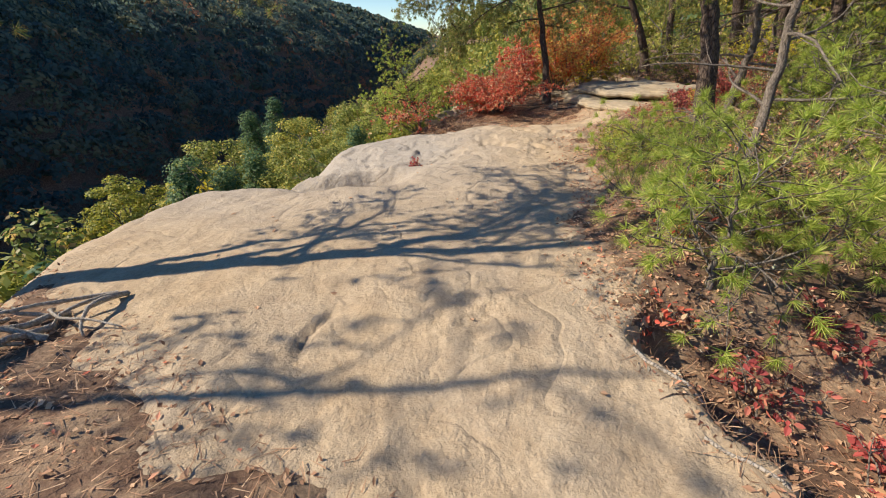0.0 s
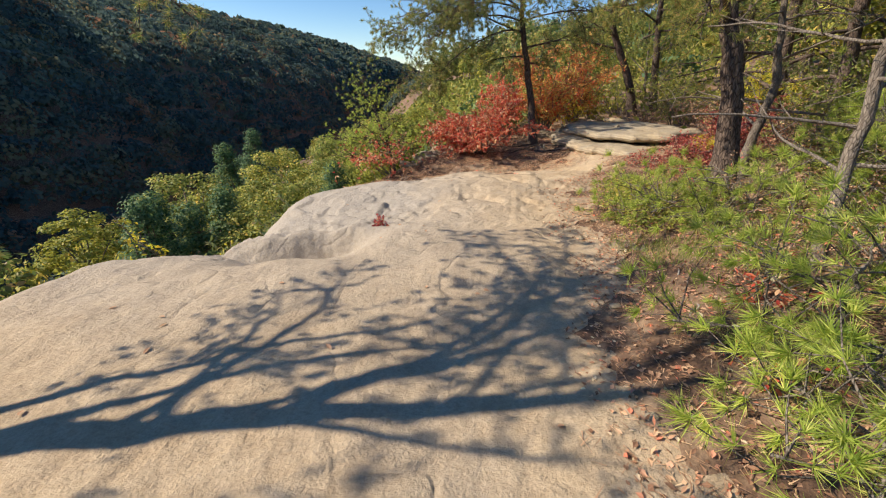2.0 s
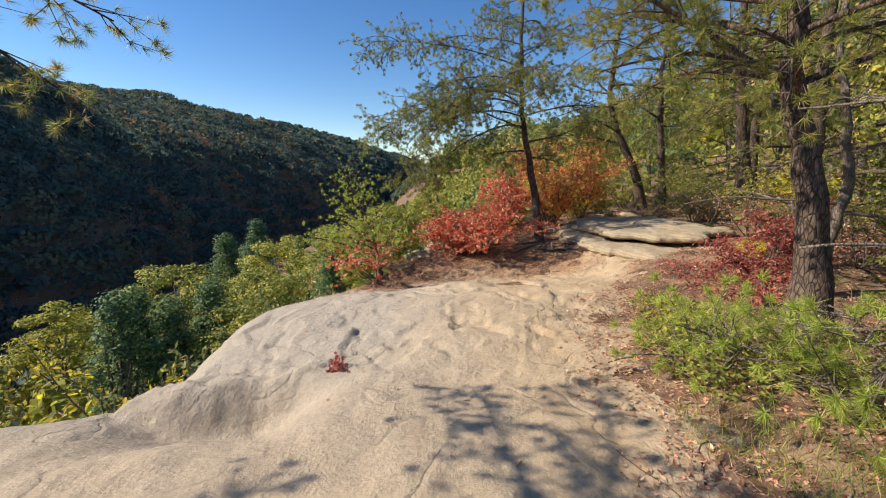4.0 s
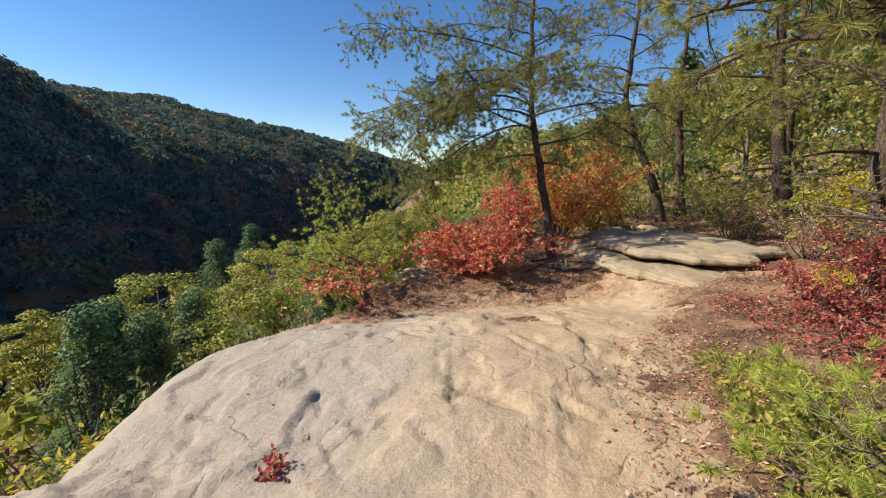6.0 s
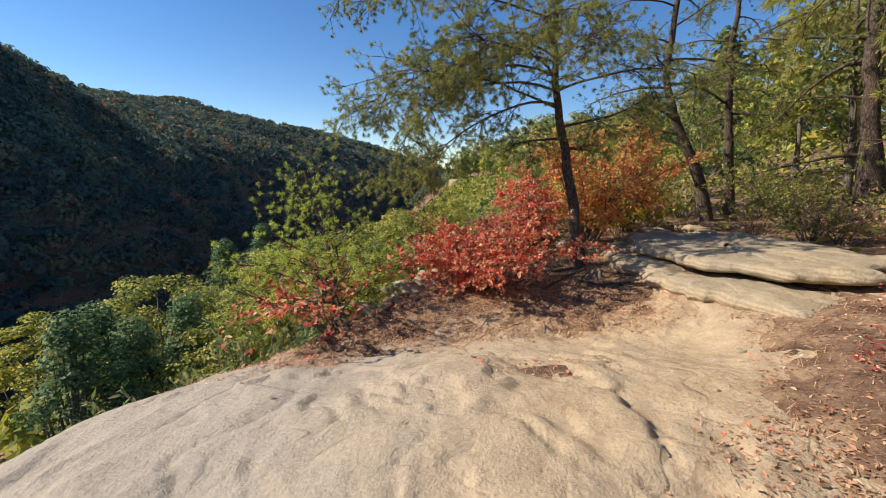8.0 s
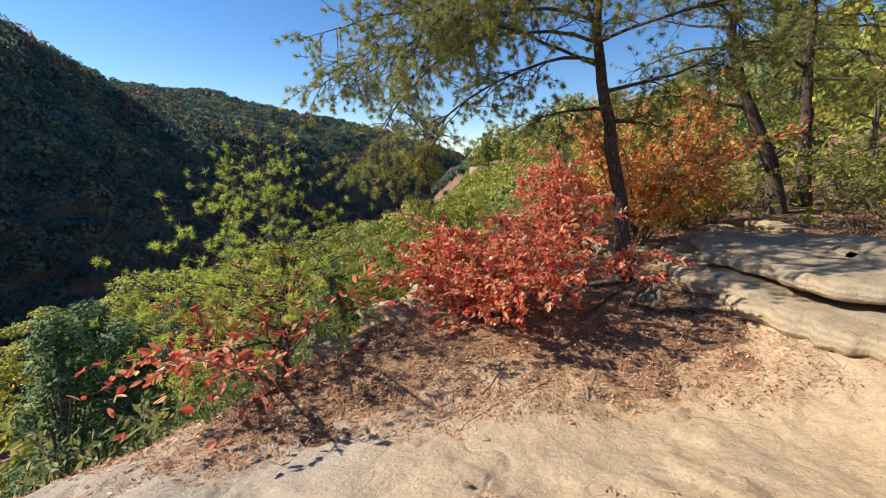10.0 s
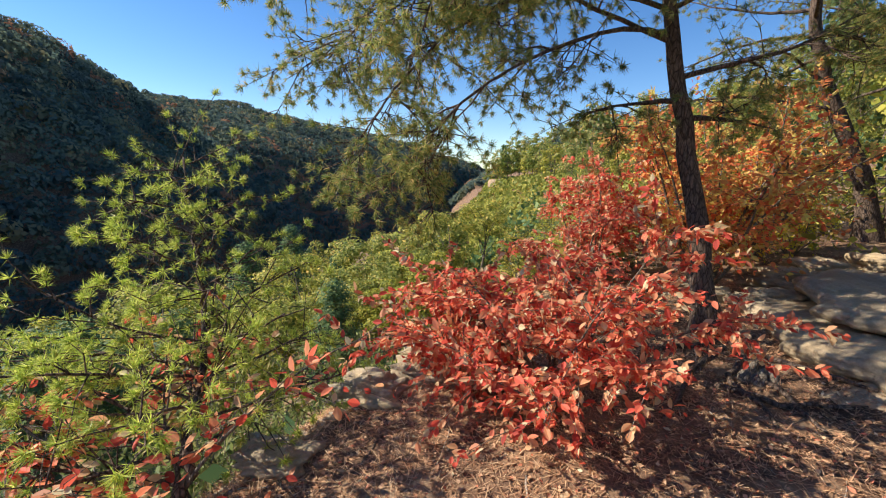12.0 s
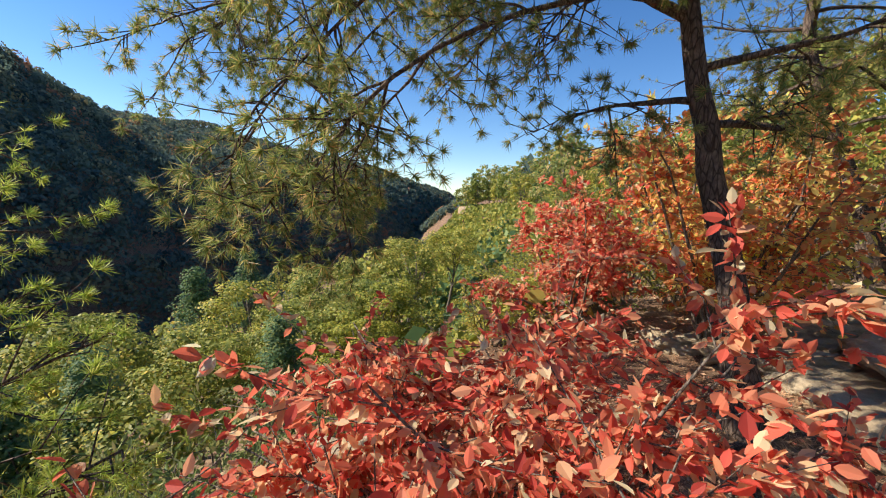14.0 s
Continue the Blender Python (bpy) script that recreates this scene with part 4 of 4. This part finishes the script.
for k in range(3000):
    y, x = rng.uniform(-6, 130), rng.uniform(1, 70)
    if x > edge(y) + 1 and (y > 19 or x > 13) and all((x - a) ** 2 + (y - b) ** 2 > 9 + 0.1 * y for a, b, s in spots):
        far_off = math.hypot(x - 0.8, y - 7)
        skyward = np.interp(math.degrees(math.atan2(x - 0.8, y - 7)), (-5, 3, 10, 20, 28, 38, 60), (2, 5.5, 8, 8.5, 14, 28, 60)) - rng.uniform(0, 2.5)
        s = (1.5 + far_off * math.tan(radians(skyward)) - float(land(x, y))) / 11.5
        if s < 0.22:
            continue
        spots.append((float(x), y, min(s, rng.uniform(0.6, 0.95))))
        if len(spots) >= 150:
            break
spots += [(9.6, 12.6, 0.55), (11.2, 8.6, 0.7), (12.4, 14.4, 0.75), (10.6, 6.0, 0.6), (13.0, 11.0, 0.8), (11.6, 17.6, 0.7), (9.0, 9.8, 0.45), (8.6, 6.4, 0.5), (7.6, 3.2, 0.5), (10.0, 2.6, 0.7), (4.6, 23, 0.3), (6.4, 25, 0.36), (5.6, 29, 0.42), (8.2, 31, 0.5), (7.4, 36, 0.5), (9.0, 41, 0.55), (3.4, 20.4, 0.25), (10.2, 47, 0.6), (7.2, 21.5, 0.34), (9.6, 25.5, 0.42), (2.0, 90.5, 0.6), (4.0, 89.5, 0.65), (6.0, 91, 0.7), (3.2, 93, 0.8), (7.4, 93.5, 0.75), (0.9, 94, 0.6), (5.0, 95.5, 0.8)]
plant_slope(spots, (3, 0, 3, 3, 2, 3, 1), "trees on the near hill")
for mm in NEAR_TREES + FAR_TREES + TALL_TREES:
    remove_model(mm)


def woods(name, xs, ys, spacing, count, card, label, keep, tall=(7, 13), seed=5):
    """Far forest: a crown of leaf clumps at every spot of a loose grid that keep lets stand."""
    r = np.random.default_rng(seed)
    gx, gy = np.meshgrid(np.arange(*xs, spacing), np.arange(*ys, spacing))
    x = gx.ravel() + r.uniform(-0.45, 0.45, gx.size) * spacing
    y = gy.ravel() + r.uniform(-0.45, 0.45, gx.size) * spacing
    ok = keep(x, y)
    x, y = x[ok], y[ok]
    z = land(x, y)
    n = len(x)
    h = r.uniform(*tall, n)
    w = h * r.uniform(0.40, 0.66, n)
    own = np.repeat(np.arange(n), count)
    d = random_ways(n * count)
    d[:, 2] = np.abs(d[:, 2]) * 1.0 - 0.25
    lump = 1 + 0.35 * value_noise(d[:, 0] * 2.2 + own * 3.7, d[:, 1] * 2.2 + d[:, 2] * 2, 3)
    p = np.stack([x[own], y[own], z[own] + h[own] * 0.55], -1) + d * np.stack([w[own], w[own], h[own] * 0.48], -1) * lump[:, None]
    return solid(name, [cards(p, card * h[own] / 10 * r.uniform(0.7, 1.3, n * count), 0.3, 0.75, d, 0.5)], FOREST_LEAF, label, "forest", kind="stuff", shade=False)


def across(x, y):
    bend = 150 * (np.clip(y, 0, 2600) / 1700) ** 2
    return (x < -118 + bend) & (x > -345 + bend - 150 * smooth(240, 480, y)) & (np.abs(x) < 1.6 * y + 110)


woods("far_woods", (-360, 40), (20, 300), 6.2, 84, 0.72, "dark wooded hillside across the gorge in autumn colours", across, (9, 15))
woods("far_woods", (-500, 40), (300, 760), 8.0, 44, 1.15, "sunlit wooded hilltop across the gorge in autumn colours", across, (8, 14), 15)
woods("distant_woods", (-560, 320), (760, 1900), 14, 14, 3.1, "distant wooded ridges closing the gorge", lambda x, y: (x > -0.56 * y) & (x < 0.25 * y), (11, 17), 6)
woods("gorge_woods", (-125, 10), (20, 420), 6.5, 60, 1.0, "green treetops in the bottom of the gorge", lambda x, y: (x < edge(y) - 60) & (x > -120) & (np.abs(x) < 1.3 * y + 40), (7, 12), 7)
woods("hill_woods", (20, 330), (90, 700), 8.5, 34, 1.45, "sunlit woods on the near side hill", lambda x, y: (x > edge(y) + 3) & (x < 0.62 * y + 20), (8, 12), 8)

# ---- low growth and litter ----
rng = np.random.default_rng(303)


def bush_models():
    out = []
    out.append(shrub("laurel_bush", (0, 0, -60), 1.7, 1.3, 10, 2900, 0.095, LAUREL_LEAF, "rounded laurel bush with leathery olive leaves", group="laurels", width=0.36, flat=0.2, low=0.25, small=True))
    out.append(shrub("thicket_bush", (0, 0, -60), 1.3, 1.0, 10, 2600, 0.055, GREEN_LEAF, "green bush in the thicket beside the path", group="thicket bushes", small=True))
    out.append(shrub("thicket_bush", (0, 0, -60), 1.1, 0.9, 11, 1500, 0.045, LITTER, "thin reddish-brown bush in the thicket", group="thicket bushes", small=True))
    out.append(shrub("yellow_bush", (0, 0, -60), 1.3, 0.9, 8, 1700, 0.06, YELLOW_LEAF, "yellow-leaved bush at the edge of the wood", group="yellow bushes", small=True))
    out.append(shrub("willow_bush", (0, 0, -60), 1.5, 1.3, 10, 3200, 0.085, LIME_LEAF, "yellow-green feathery bush below the brink", group="brink bushes", width=0.22, flat=0.0, small=True))
    return out


LAUREL, THICKET, BROWNBUSH, YELLOWBUSH, WILLOW = MODELS = bush_models()


def put(model, x, y, size=1.0, turn=0.0, sink=0.05, high=1.0):
    m = Matrix.Translation((x, y, float(ground_z(x, y)) - sink)) @ Matrix.Rotation(turn, 4, "Z") @ Matrix.Diagonal((size, size, size * high, 1))
    return copy_thing(model, m)


for k, (bx, by, bs, bh) in enumerate([(-3.2, 13.7, 1.25, 1.15), (-4.4, 14.3, 1.35, 1.1), (-3.3, 11.2, 1.2, 0.95), (-3.8, 10.3, 1.1, 0.95), (-5.6, 15.6, 1.4, 1.1), (-2.0, 15.6, 1.3, 1.2), (-6.6, 12.6, 1.3, 1.0), (-2.2, 17.6, 1.3, 1.2),
                                      (-8.0, 14.6, 1.4, 1.2), (-7.4, 18.8, 1.5, 1.3), (-4.4, 18.5, 1.5, 1.3), (-0.4, 19.5, 1.4, 1.2), (-9.8, 17.4, 1.5, 1.3), (-5.4, 12.2, 1.2, 1.0),
                                      (-3.63, 16.26, 1.9, 1.54), (-3.83, 15.28, 1.9, 1.55), (-2.96, 16.75, 1.9, 1.25), (-3.81, 20.25, 1.9, 1.9), (-5.0, 19.18, 1.9, 1.9), (-1.81, 19.33, 1.9, 1.23), (-3.33, 12.05, 1.7, 1.0), (-3.48, 14.07, 1.9, 1.26)]):
    put(LAUREL, bx, by, bs, k * 1.3, 0.1, bh)
for k, (bx, by, bs, bh) in enumerate([(-4.3, 9.6, 1.1, 1.45), (-5.3, 10.4, 1.2, 1.3), (-5.0, 8.6, 1.1, 1.3), (-6.2, 9.4, 1.2, 1.2), (-6.6, 6.4, 1.1, 1.2), (-2.6, 12.9, 1.0, 1.2), (1.2, 17.0, 0.8, 0.8), (2.2, 18.4, 0.8, 0.9), (3.0, 20.0, 0.9, 0.9), (1.4, 19.4, 1.0, 0.9), (3.8, 22.0, 0.9, 0.9), (-0.4, 15.6, 0.9, 1.1), (0.4, 17.2, 1.1, 1.1), (-5.9, 4.8, 1.0, 1.2), (-5.6, 3.4, 1.0, 1.2), (-6.5, 2.0, 1.1, 1.2), (-7.6, 8.0, 1.2, 1.3)]):
    put(WILLOW, bx, by, bs, k * 1.7, 0.1, bh)
for k, (bx, by, bs) in enumerate([(7.2, 13.4, 0.9), (8.1, 12.2, 1.0), (8.8, 15.8, 1.2), (7.9, 18.9, 1.4), (9.8, 18.2, 1.3), (5.6, 17.8, 1.2), (6.6, 19.8, 1.4), (5.2, 6.4, 0.8), (6.4, 7.0, 1.0), (5.6, 4.2, 1.0), (4.6, 2.2, 0.9), (5.2, 0.6, 1.1), (3.8, 0.2, 0.8), (7.3, 9.0, 1.1), (4.6, 19.0, 1.2), (2.2, 16.6, 0.8), (3.2, 17.2, 0.9), (1.6, 15.4, 0.6), (4.4, 17.0, 0.9), (9.0, 8.6, 1.2), (11.5, 13.0, 1.5)]):
    put(THICKET, bx, by, bs, k * 1.1)
for k, (bx, by, bs) in enumerate([(7.0, 12.6, 0.8), (6.8, 11.0, 0.9), (6.3, 8.4, 0.8), (5.5, 5.6, 0.8), (4.9, 4.4, 0.7), (6.0, 3.2, 0.9), (7.6, 10.4, 1.0), (3.4, 4.9, 0.5), (2.6, 1.3, 0.45), (2.1, 0.7, 0.4), (3.6, 2.0, 0.7), (2.75, 4.2, 0.55), (3.15, 3.4, 0.7), (3.7, 4.1, 0.8), (3.5, 6.0, 0.6), (4.0, 5.6, 0.8), (8.0, 14.2, 0.9), (4.7, 6.0, 0.7), (6.9, 14.4, 0.7)]):
    put(BROWNBUSH, bx, by, bs, k * 0.9)
for k, (bx, by, bs) in enumerate([(8.2, 11.4, 1.0), (8.9, 12.6, 1.1), (5.2, 8.9, 0.35), (6.1, 16.9, 0.8), (5.0, 16.4, 0.8)]):
    put(YELLOWBUSH, bx, by, bs, k * 2.3)
for mm in MODELS:
    remove_model(mm)

# yellow sapling over the brink, with few leaves left
shrub("yellow_sapling", (-4.1, 8.9, float(ground_z(-4.1, 8.9))), 2.9, 0.9, 5, 260, 0.105, YELLOW_LEAF, "thin sapling with a few yellow leaves below the brink", group="yellow bushes", low=0.5)
shrub("yellow_sapling", (-3.9, 7.6, float(ground_z(-3.9, 7.6))), 1.9, 0.6, 4, 150, 0.10, YELLOW_LEAF, "thin sapling with a few yellow leaves below the brink", group="yellow bushes", low=0.5)
# little red tuft in a pocket of the rock
shrub("red_sprig", (-0.45, 6.72, float(ground_z(-0.45, 6.72)) - 0.01), 0.16, 0.15, 7, 110, 0.055, CRIMSON_LEAF, "small tuft of dark red leaves in a rock pocket", "seedling", low=0.2)
for rx, ry, n in [(1.5, 2.15, 60), (1.75, 1.75, 80), (2.1, 1.2, 120), (2.35, 2.0, 90), (2.5, 3.9, 70), (3.0, 4.4, 70), (1.9, 3.0, 30)]:
    shrub("red_seedling", (rx, ry, float(ground_z(rx, ry))), 0.30, 0.34, 7, n * 2, 0.052, RED_LEAF if n < 75 else CRIMSON_LEAF, "low seedling with bright red leaves on the leafy bank", "seedling", "red seedlings", low=0.3)


def bed(x0, x1, y0, y1, count, keep):
    x, y = rng.uniform(x0, x1, count), rng.uniform(y0, y1, count)
    ok = keep(x, y)
    x, y = x[ok], y[ok]
    return np.stack([x, y, ground_z(x, y)], -1)


def covered(x, y):
    return (soil_cover(x, y) > -0.05 + 0.6 * (rng.uniform(0, 1, np.shape(x)) ** 2 - 0.5)) & (x > edge(y) - 1.0)


p = np.concatenate([bed(-3.5, 9, -1.5, 18, 52000, covered), bed(-1.6, 4.6, 10.0, 14.6, 16000, covered), bed(1.0, 3.4, 0.2, 8.5, 12000, covered)])
n = len(p)
solid("leaf_litter", [blades(p + np.array([0, 0, 0.006]), random_ways(n) * np.array([1, 1, 0.25]), rng.uniform(0.018, 0.055, n), rng.uniform(0.012, 0.03, n), 0.3, (0, 0, 1.5), True)], LITTER,
      "dry brown and russet fallen leaves on the ground", "leaf litter", kind="stuff", shade=False)
p = np.concatenate([bed(-3.2, 6, -1.5, 15.5, 70000, covered), bed(-1.0, 4.2, 9.8, 14.2, 40000, covered)])
n = len(p)
d = unit(random_ways(n) * np.array([1, 1, 0.22]))
s = unit(np.cross(d, (0, 0, 1.0))) * 0.0030
ln = rng.uniform(0.05, 0.13, (n, 1))
p = p + np.array([0, 0, 0.008])
solid("needle_straw", [(np.stack([p - s, p + s, p + d * ln], 1).reshape(-1, 3), np.arange(n)[:, None] * 3 + np.array([0, 1, 2]))], STRAW, "fallen brown pine needles on the ground", "needle litter", kind="stuff", shade=False)
p = bed(3.6, 4.9, 10.2, 13.2, 220, lambda x, y: np.abs(y - np.interp(x, (3.7, 4.2, 4.9), (13.2, 11.9, 10.4))) < 0.35)
n = len(p)
solid("leaf_litter", [blades(p + np.array([0, 0, 0.012]), random_ways(n) * np.array([1, 1, 0.2]), rng.uniform(0.03, 0.06, n), rng.uniform(0.02, 0.035, n), 0.3, (0, 0, 1.5), True)], LITTER,
      "dry leaves caught along the foot of the slab", "leaf litter", kind="stuff", shade=False)
# stray leaves on the bare rock, each by itself
p = bed(-2.5, 2.4, 0.6, 10.3, 46, lambda x, y: soil_cover(x, y) < -0.2)
for q in p:
    w = random_ways(1) * np.array([1, 1, 0.1])
    solid("fallen_leaf", [blades(np.zeros((1, 3)), w, rng.uniform(0.03, 0.065), 0.028, 0.3, (0, 0, 2))], LITTER, "single dry leaf lying on the bare rock", "leaf", "leaves on the rock", at=q + np.array([0, 0, 0.008]), shade=False)


def low_plants(name, cx, cy, rx, ry, count, size, mat, label, rise=0.10, width=0.6, category="ground cover", way_up=0.5):
    q = bed(cx - rx, cx + rx, cy - ry, cy + ry, count, lambda x, y: np.hypot((x - cx) / rx, (y - cy) / ry) < 0.75 + 0.6 * fbm(x * 2, y * 2, 7, 2))
    m = len(q)
    q[:, 2] += rng.uniform(0.0, rise, m)
    w = random_ways(m) * np.array([1, 1, 0.4]) + np.array([0, 0, way_up])
    solid(name, [blades(q, w, size * rng.uniform(0.6, 1.3, m), size * width * rng.uniform(0.7, 1.2, m), 0.15, (0, 0, 1.0))], mat, label, category, kind="stuff", shade=False)


low_plants("wintergreen_patch", 2.85, 6.3, 0.7, 1.2, 3600, 0.05, GREEN_LEAF, "patch of small green leaves along the path's edge", 0.12)
low_plants("wintergreen_patch", 3.1, 7.3, 0.6, 0.7, 1500, 0.045, LIME_LEAF, "patch of yellow-green leaves along the path's edge", 0.12)
low_plants("grass_patch", 3.2, 6.9, 0.8, 1.2, 4200, 0.09, GRASS, "thin green grass beside the rock", 0.02, 0.03, "grass", 1.4)
low_plants("grass_patch", 2.5, 5.2, 0.5, 0.9, 1600, 0.09, GRASS, "thin green grass beside the rock", 0.02, 0.03, "grass", 1.4)
low_plants("grass_patch", 1.35, 1.6, 0.3, 0.9, 350, 0.09, STRAW, "thin dry grass on the bank", 0.02, 0.03, "grass", 1.2)
low_plants("crimson_patch", 4.4, 8.2, 1.1, 1.1, 3200, 0.04, CRIMSON_LEAF, "low crimson huckleberry leaves beside the rock", 0.22)
low_plants("crimson_patch", 5.8, 9.3, 1.5, 0.9, 3200, 0.04, CRIMSON_LEAF, "low crimson huckleberry leaves beside the rock", 0.22)

# woodland floor growth further off
q = bed(4.5, 60, -5, 120, 30000, lambda x, y: (x > edge(y) + 0.6) & ((y > 16.5) | (x > 6.5)))
q[:, 2] += rng.uniform(0.05, 1.0, len(q)) * (0.5 + 0.5 * smooth(15, 40, q[:, 1]))
solid("undergrowth", [cards(q, rng.uniform(0.05, 0.11, len(q)) * (1 + np.hypot(q[:, 0], q[:, 1] - 8) / 22), 0.6)], GREEN_LEAF, "mixed green undergrowth on the woodland floor", "undergrowth", kind="stuff", shade=False)
q = bed(-22, 8, -8, 60, 16000, lambda x, y: (x < edge(y) - 1.2) & (x > edge(y) - 16))
q[:, 2] += rng.uniform(0.05, 1.6, len(q))
solid("undergrowth", [cards(q, rng.uniform(0.06, 0.13, len(q)) * (1 + np.hypot(q[:, 0], q[:, 1] - 8) / 16), 0.5)], DARK_LEAF, "dense green undergrowth on the slope below", "undergrowth", kind="stuff", shade=False)

q = bed(-6, 12, 13, 110, 40000, lambda x, y: (x > edge(y) - 12) & (x < edge(y) + 1.5) & ((y > 16) | (x < edge(y) - 0.9)))
q[:, 2] += rng.uniform(0.05, 1.3, len(q)) * (0.4 + 0.6 * smooth(14, 30, q[:, 1]))
solid("undergrowth", [cards(q, rng.uniform(0.10, 0.2, len(q)) * (1 + q[:, 1] / 60), 0.5)], GREEN_LEAF, "green and yellowing undergrowth along the cliff edge", "undergrowth", kind="stuff", shade=False)

# ---- roots, sticks and stones ----


def ground_line(x, y, compass, length, n=10, wiggle=0.22, lift=0.01):
    a, pts = radians(compass), []
    for k in range(n):
        pts.append((x, y, float(ground_z(x, y)) + lift))
        a += rng.normal(0, wiggle)
        x, y = x + math.sin(a) * length / (n - 1), y + math.cos(a) * length / (n - 1)
    return np.array(pts)


def ground_wood(name, x, y, compass, length, thick, label, category, group, mat=DEADWOOD, arch=0.0, lift=None):
    pts = ground_line(x, y, compass, length, lift=thick * 0.3 if lift is None else lift)
    pts[:, 2] += arch * np.sin(np.linspace(0, math.pi, len(pts))) * rng.uniform(0.4, 1)
    base = pts[0].copy()
    return solid(name, [tube(pts - base, np.linspace(thick, thick * 0.35, len(pts)), 7, 0.15)], mat, label, category, group, at=base)


for k in range(26):
    u = rng.uniform(0, 1)
    ground_wood("exposed_root", -2.25 - 0.9 * u + rng.uniform(-0.1, 0.1), 2.75 - 0.5 * u - rng.uniform(0, 0.9), 205 + rng.uniform(-45, 50), rng.uniform(0.4, 1.3), rng.uniform(0.012, 0.026),
                "bleached grey root lying exposed on the bank", "root", "roots at the brink", arch=0.12, lift=0.02)
for k, (gx, gy, ga, gl) in enumerate([(3.4, 13.3, 200, 1.3), (3.3, 13.4, 230, 1.6), (3.5, 13.4, 170, 1.0), (2.9, 12.7, 140, 0.9), (3.2, 12.9, 160, 0.8), (3.35, 13.55, 255, 1.4)]):
    ground_wood("exposed_root", gx, gy, ga, gl, 0.032, "dark root of the pine crossing the litter", "root", "roots of the pine", PINE_BARK, 0.02)
ground_wood("exposed_root", 1.02, 1.75, 165, 0.9, 0.011, "thin grey root along the path's edge", "root", "roots at the path", arch=0.02)
ground_wood("exposed_root", 1.10, 1.2, 150, 0.8, 0.010, "thin grey root along the path's edge", "root", "roots at the path", arch=0.02)
for k in range(150):
    sx, sy = rng.uniform(-0.8, 5.2), rng.uniform(10.2, 14.5)
    if k % 3 == 0:
        sx, sy = rng.uniform(1.5, 4.5), rng.uniform(0.5, 8.0)
    if soil_cover(sx, sy) > 0:
        ground_wood("fallen_stick", sx, sy, rng.uniform(0, 360), rng.uniform(0.2, 0.7), rng.uniform(0.004, 0.011), "thin dry stick lying in the litter", "stick", "fallen sticks", DEADWOOD if k % 2 else PINE_BARK)
# weathered stump among the roots
st = thing("tree_stump", (3.3, 12.85, float(ground_z(3.3, 12.85))), "low rotten grey stump among pine roots", "stump")
for k in range(6):
    a = k * 1.05
    part("splinter", [tube(np.array([(math.cos(a) * 0.12, math.sin(a) * 0.10, -0.05), (math.cos(a) * 0.08, math.sin(a) * 0.08, 0.04), (math.cos(a) * 0.06 + 0.03, math.sin(a) * 0.05, 0.07 + 0.04 * (k % 3))]), [0.07, 0.05, 0.012], 8, 0.25)], GREY_BARK, st)
for k in range(40):
    sx, sy = rng.uniform(0.9, 3.9), rng.uniform(0.8, 11.5)
    if -0.6 < soil_cover(sx, sy) < 0.5:
        r = rng.uniform(0.012, 0.035)
        stone = boulder((sx, sy, float(ground_z(sx, sy)) + r * 0.2), (r * 1.3, r, r * 0.7), 60 + k, "small tan stone lying on the path's edge")
        stone.name = "pebble"
        tagged(stone, category="stone", group="pebbles")

# far cliff under the promontory
slab("cliff_face", [(0.4, 92), (1.2, 88), (4.2, 87), (7.5, 90), (8, 97), (3, 99)], -5.5, 0.6, "pale sandstone cliff below the wooded point", CLIFFSTONE, under=0.2, seed=33)
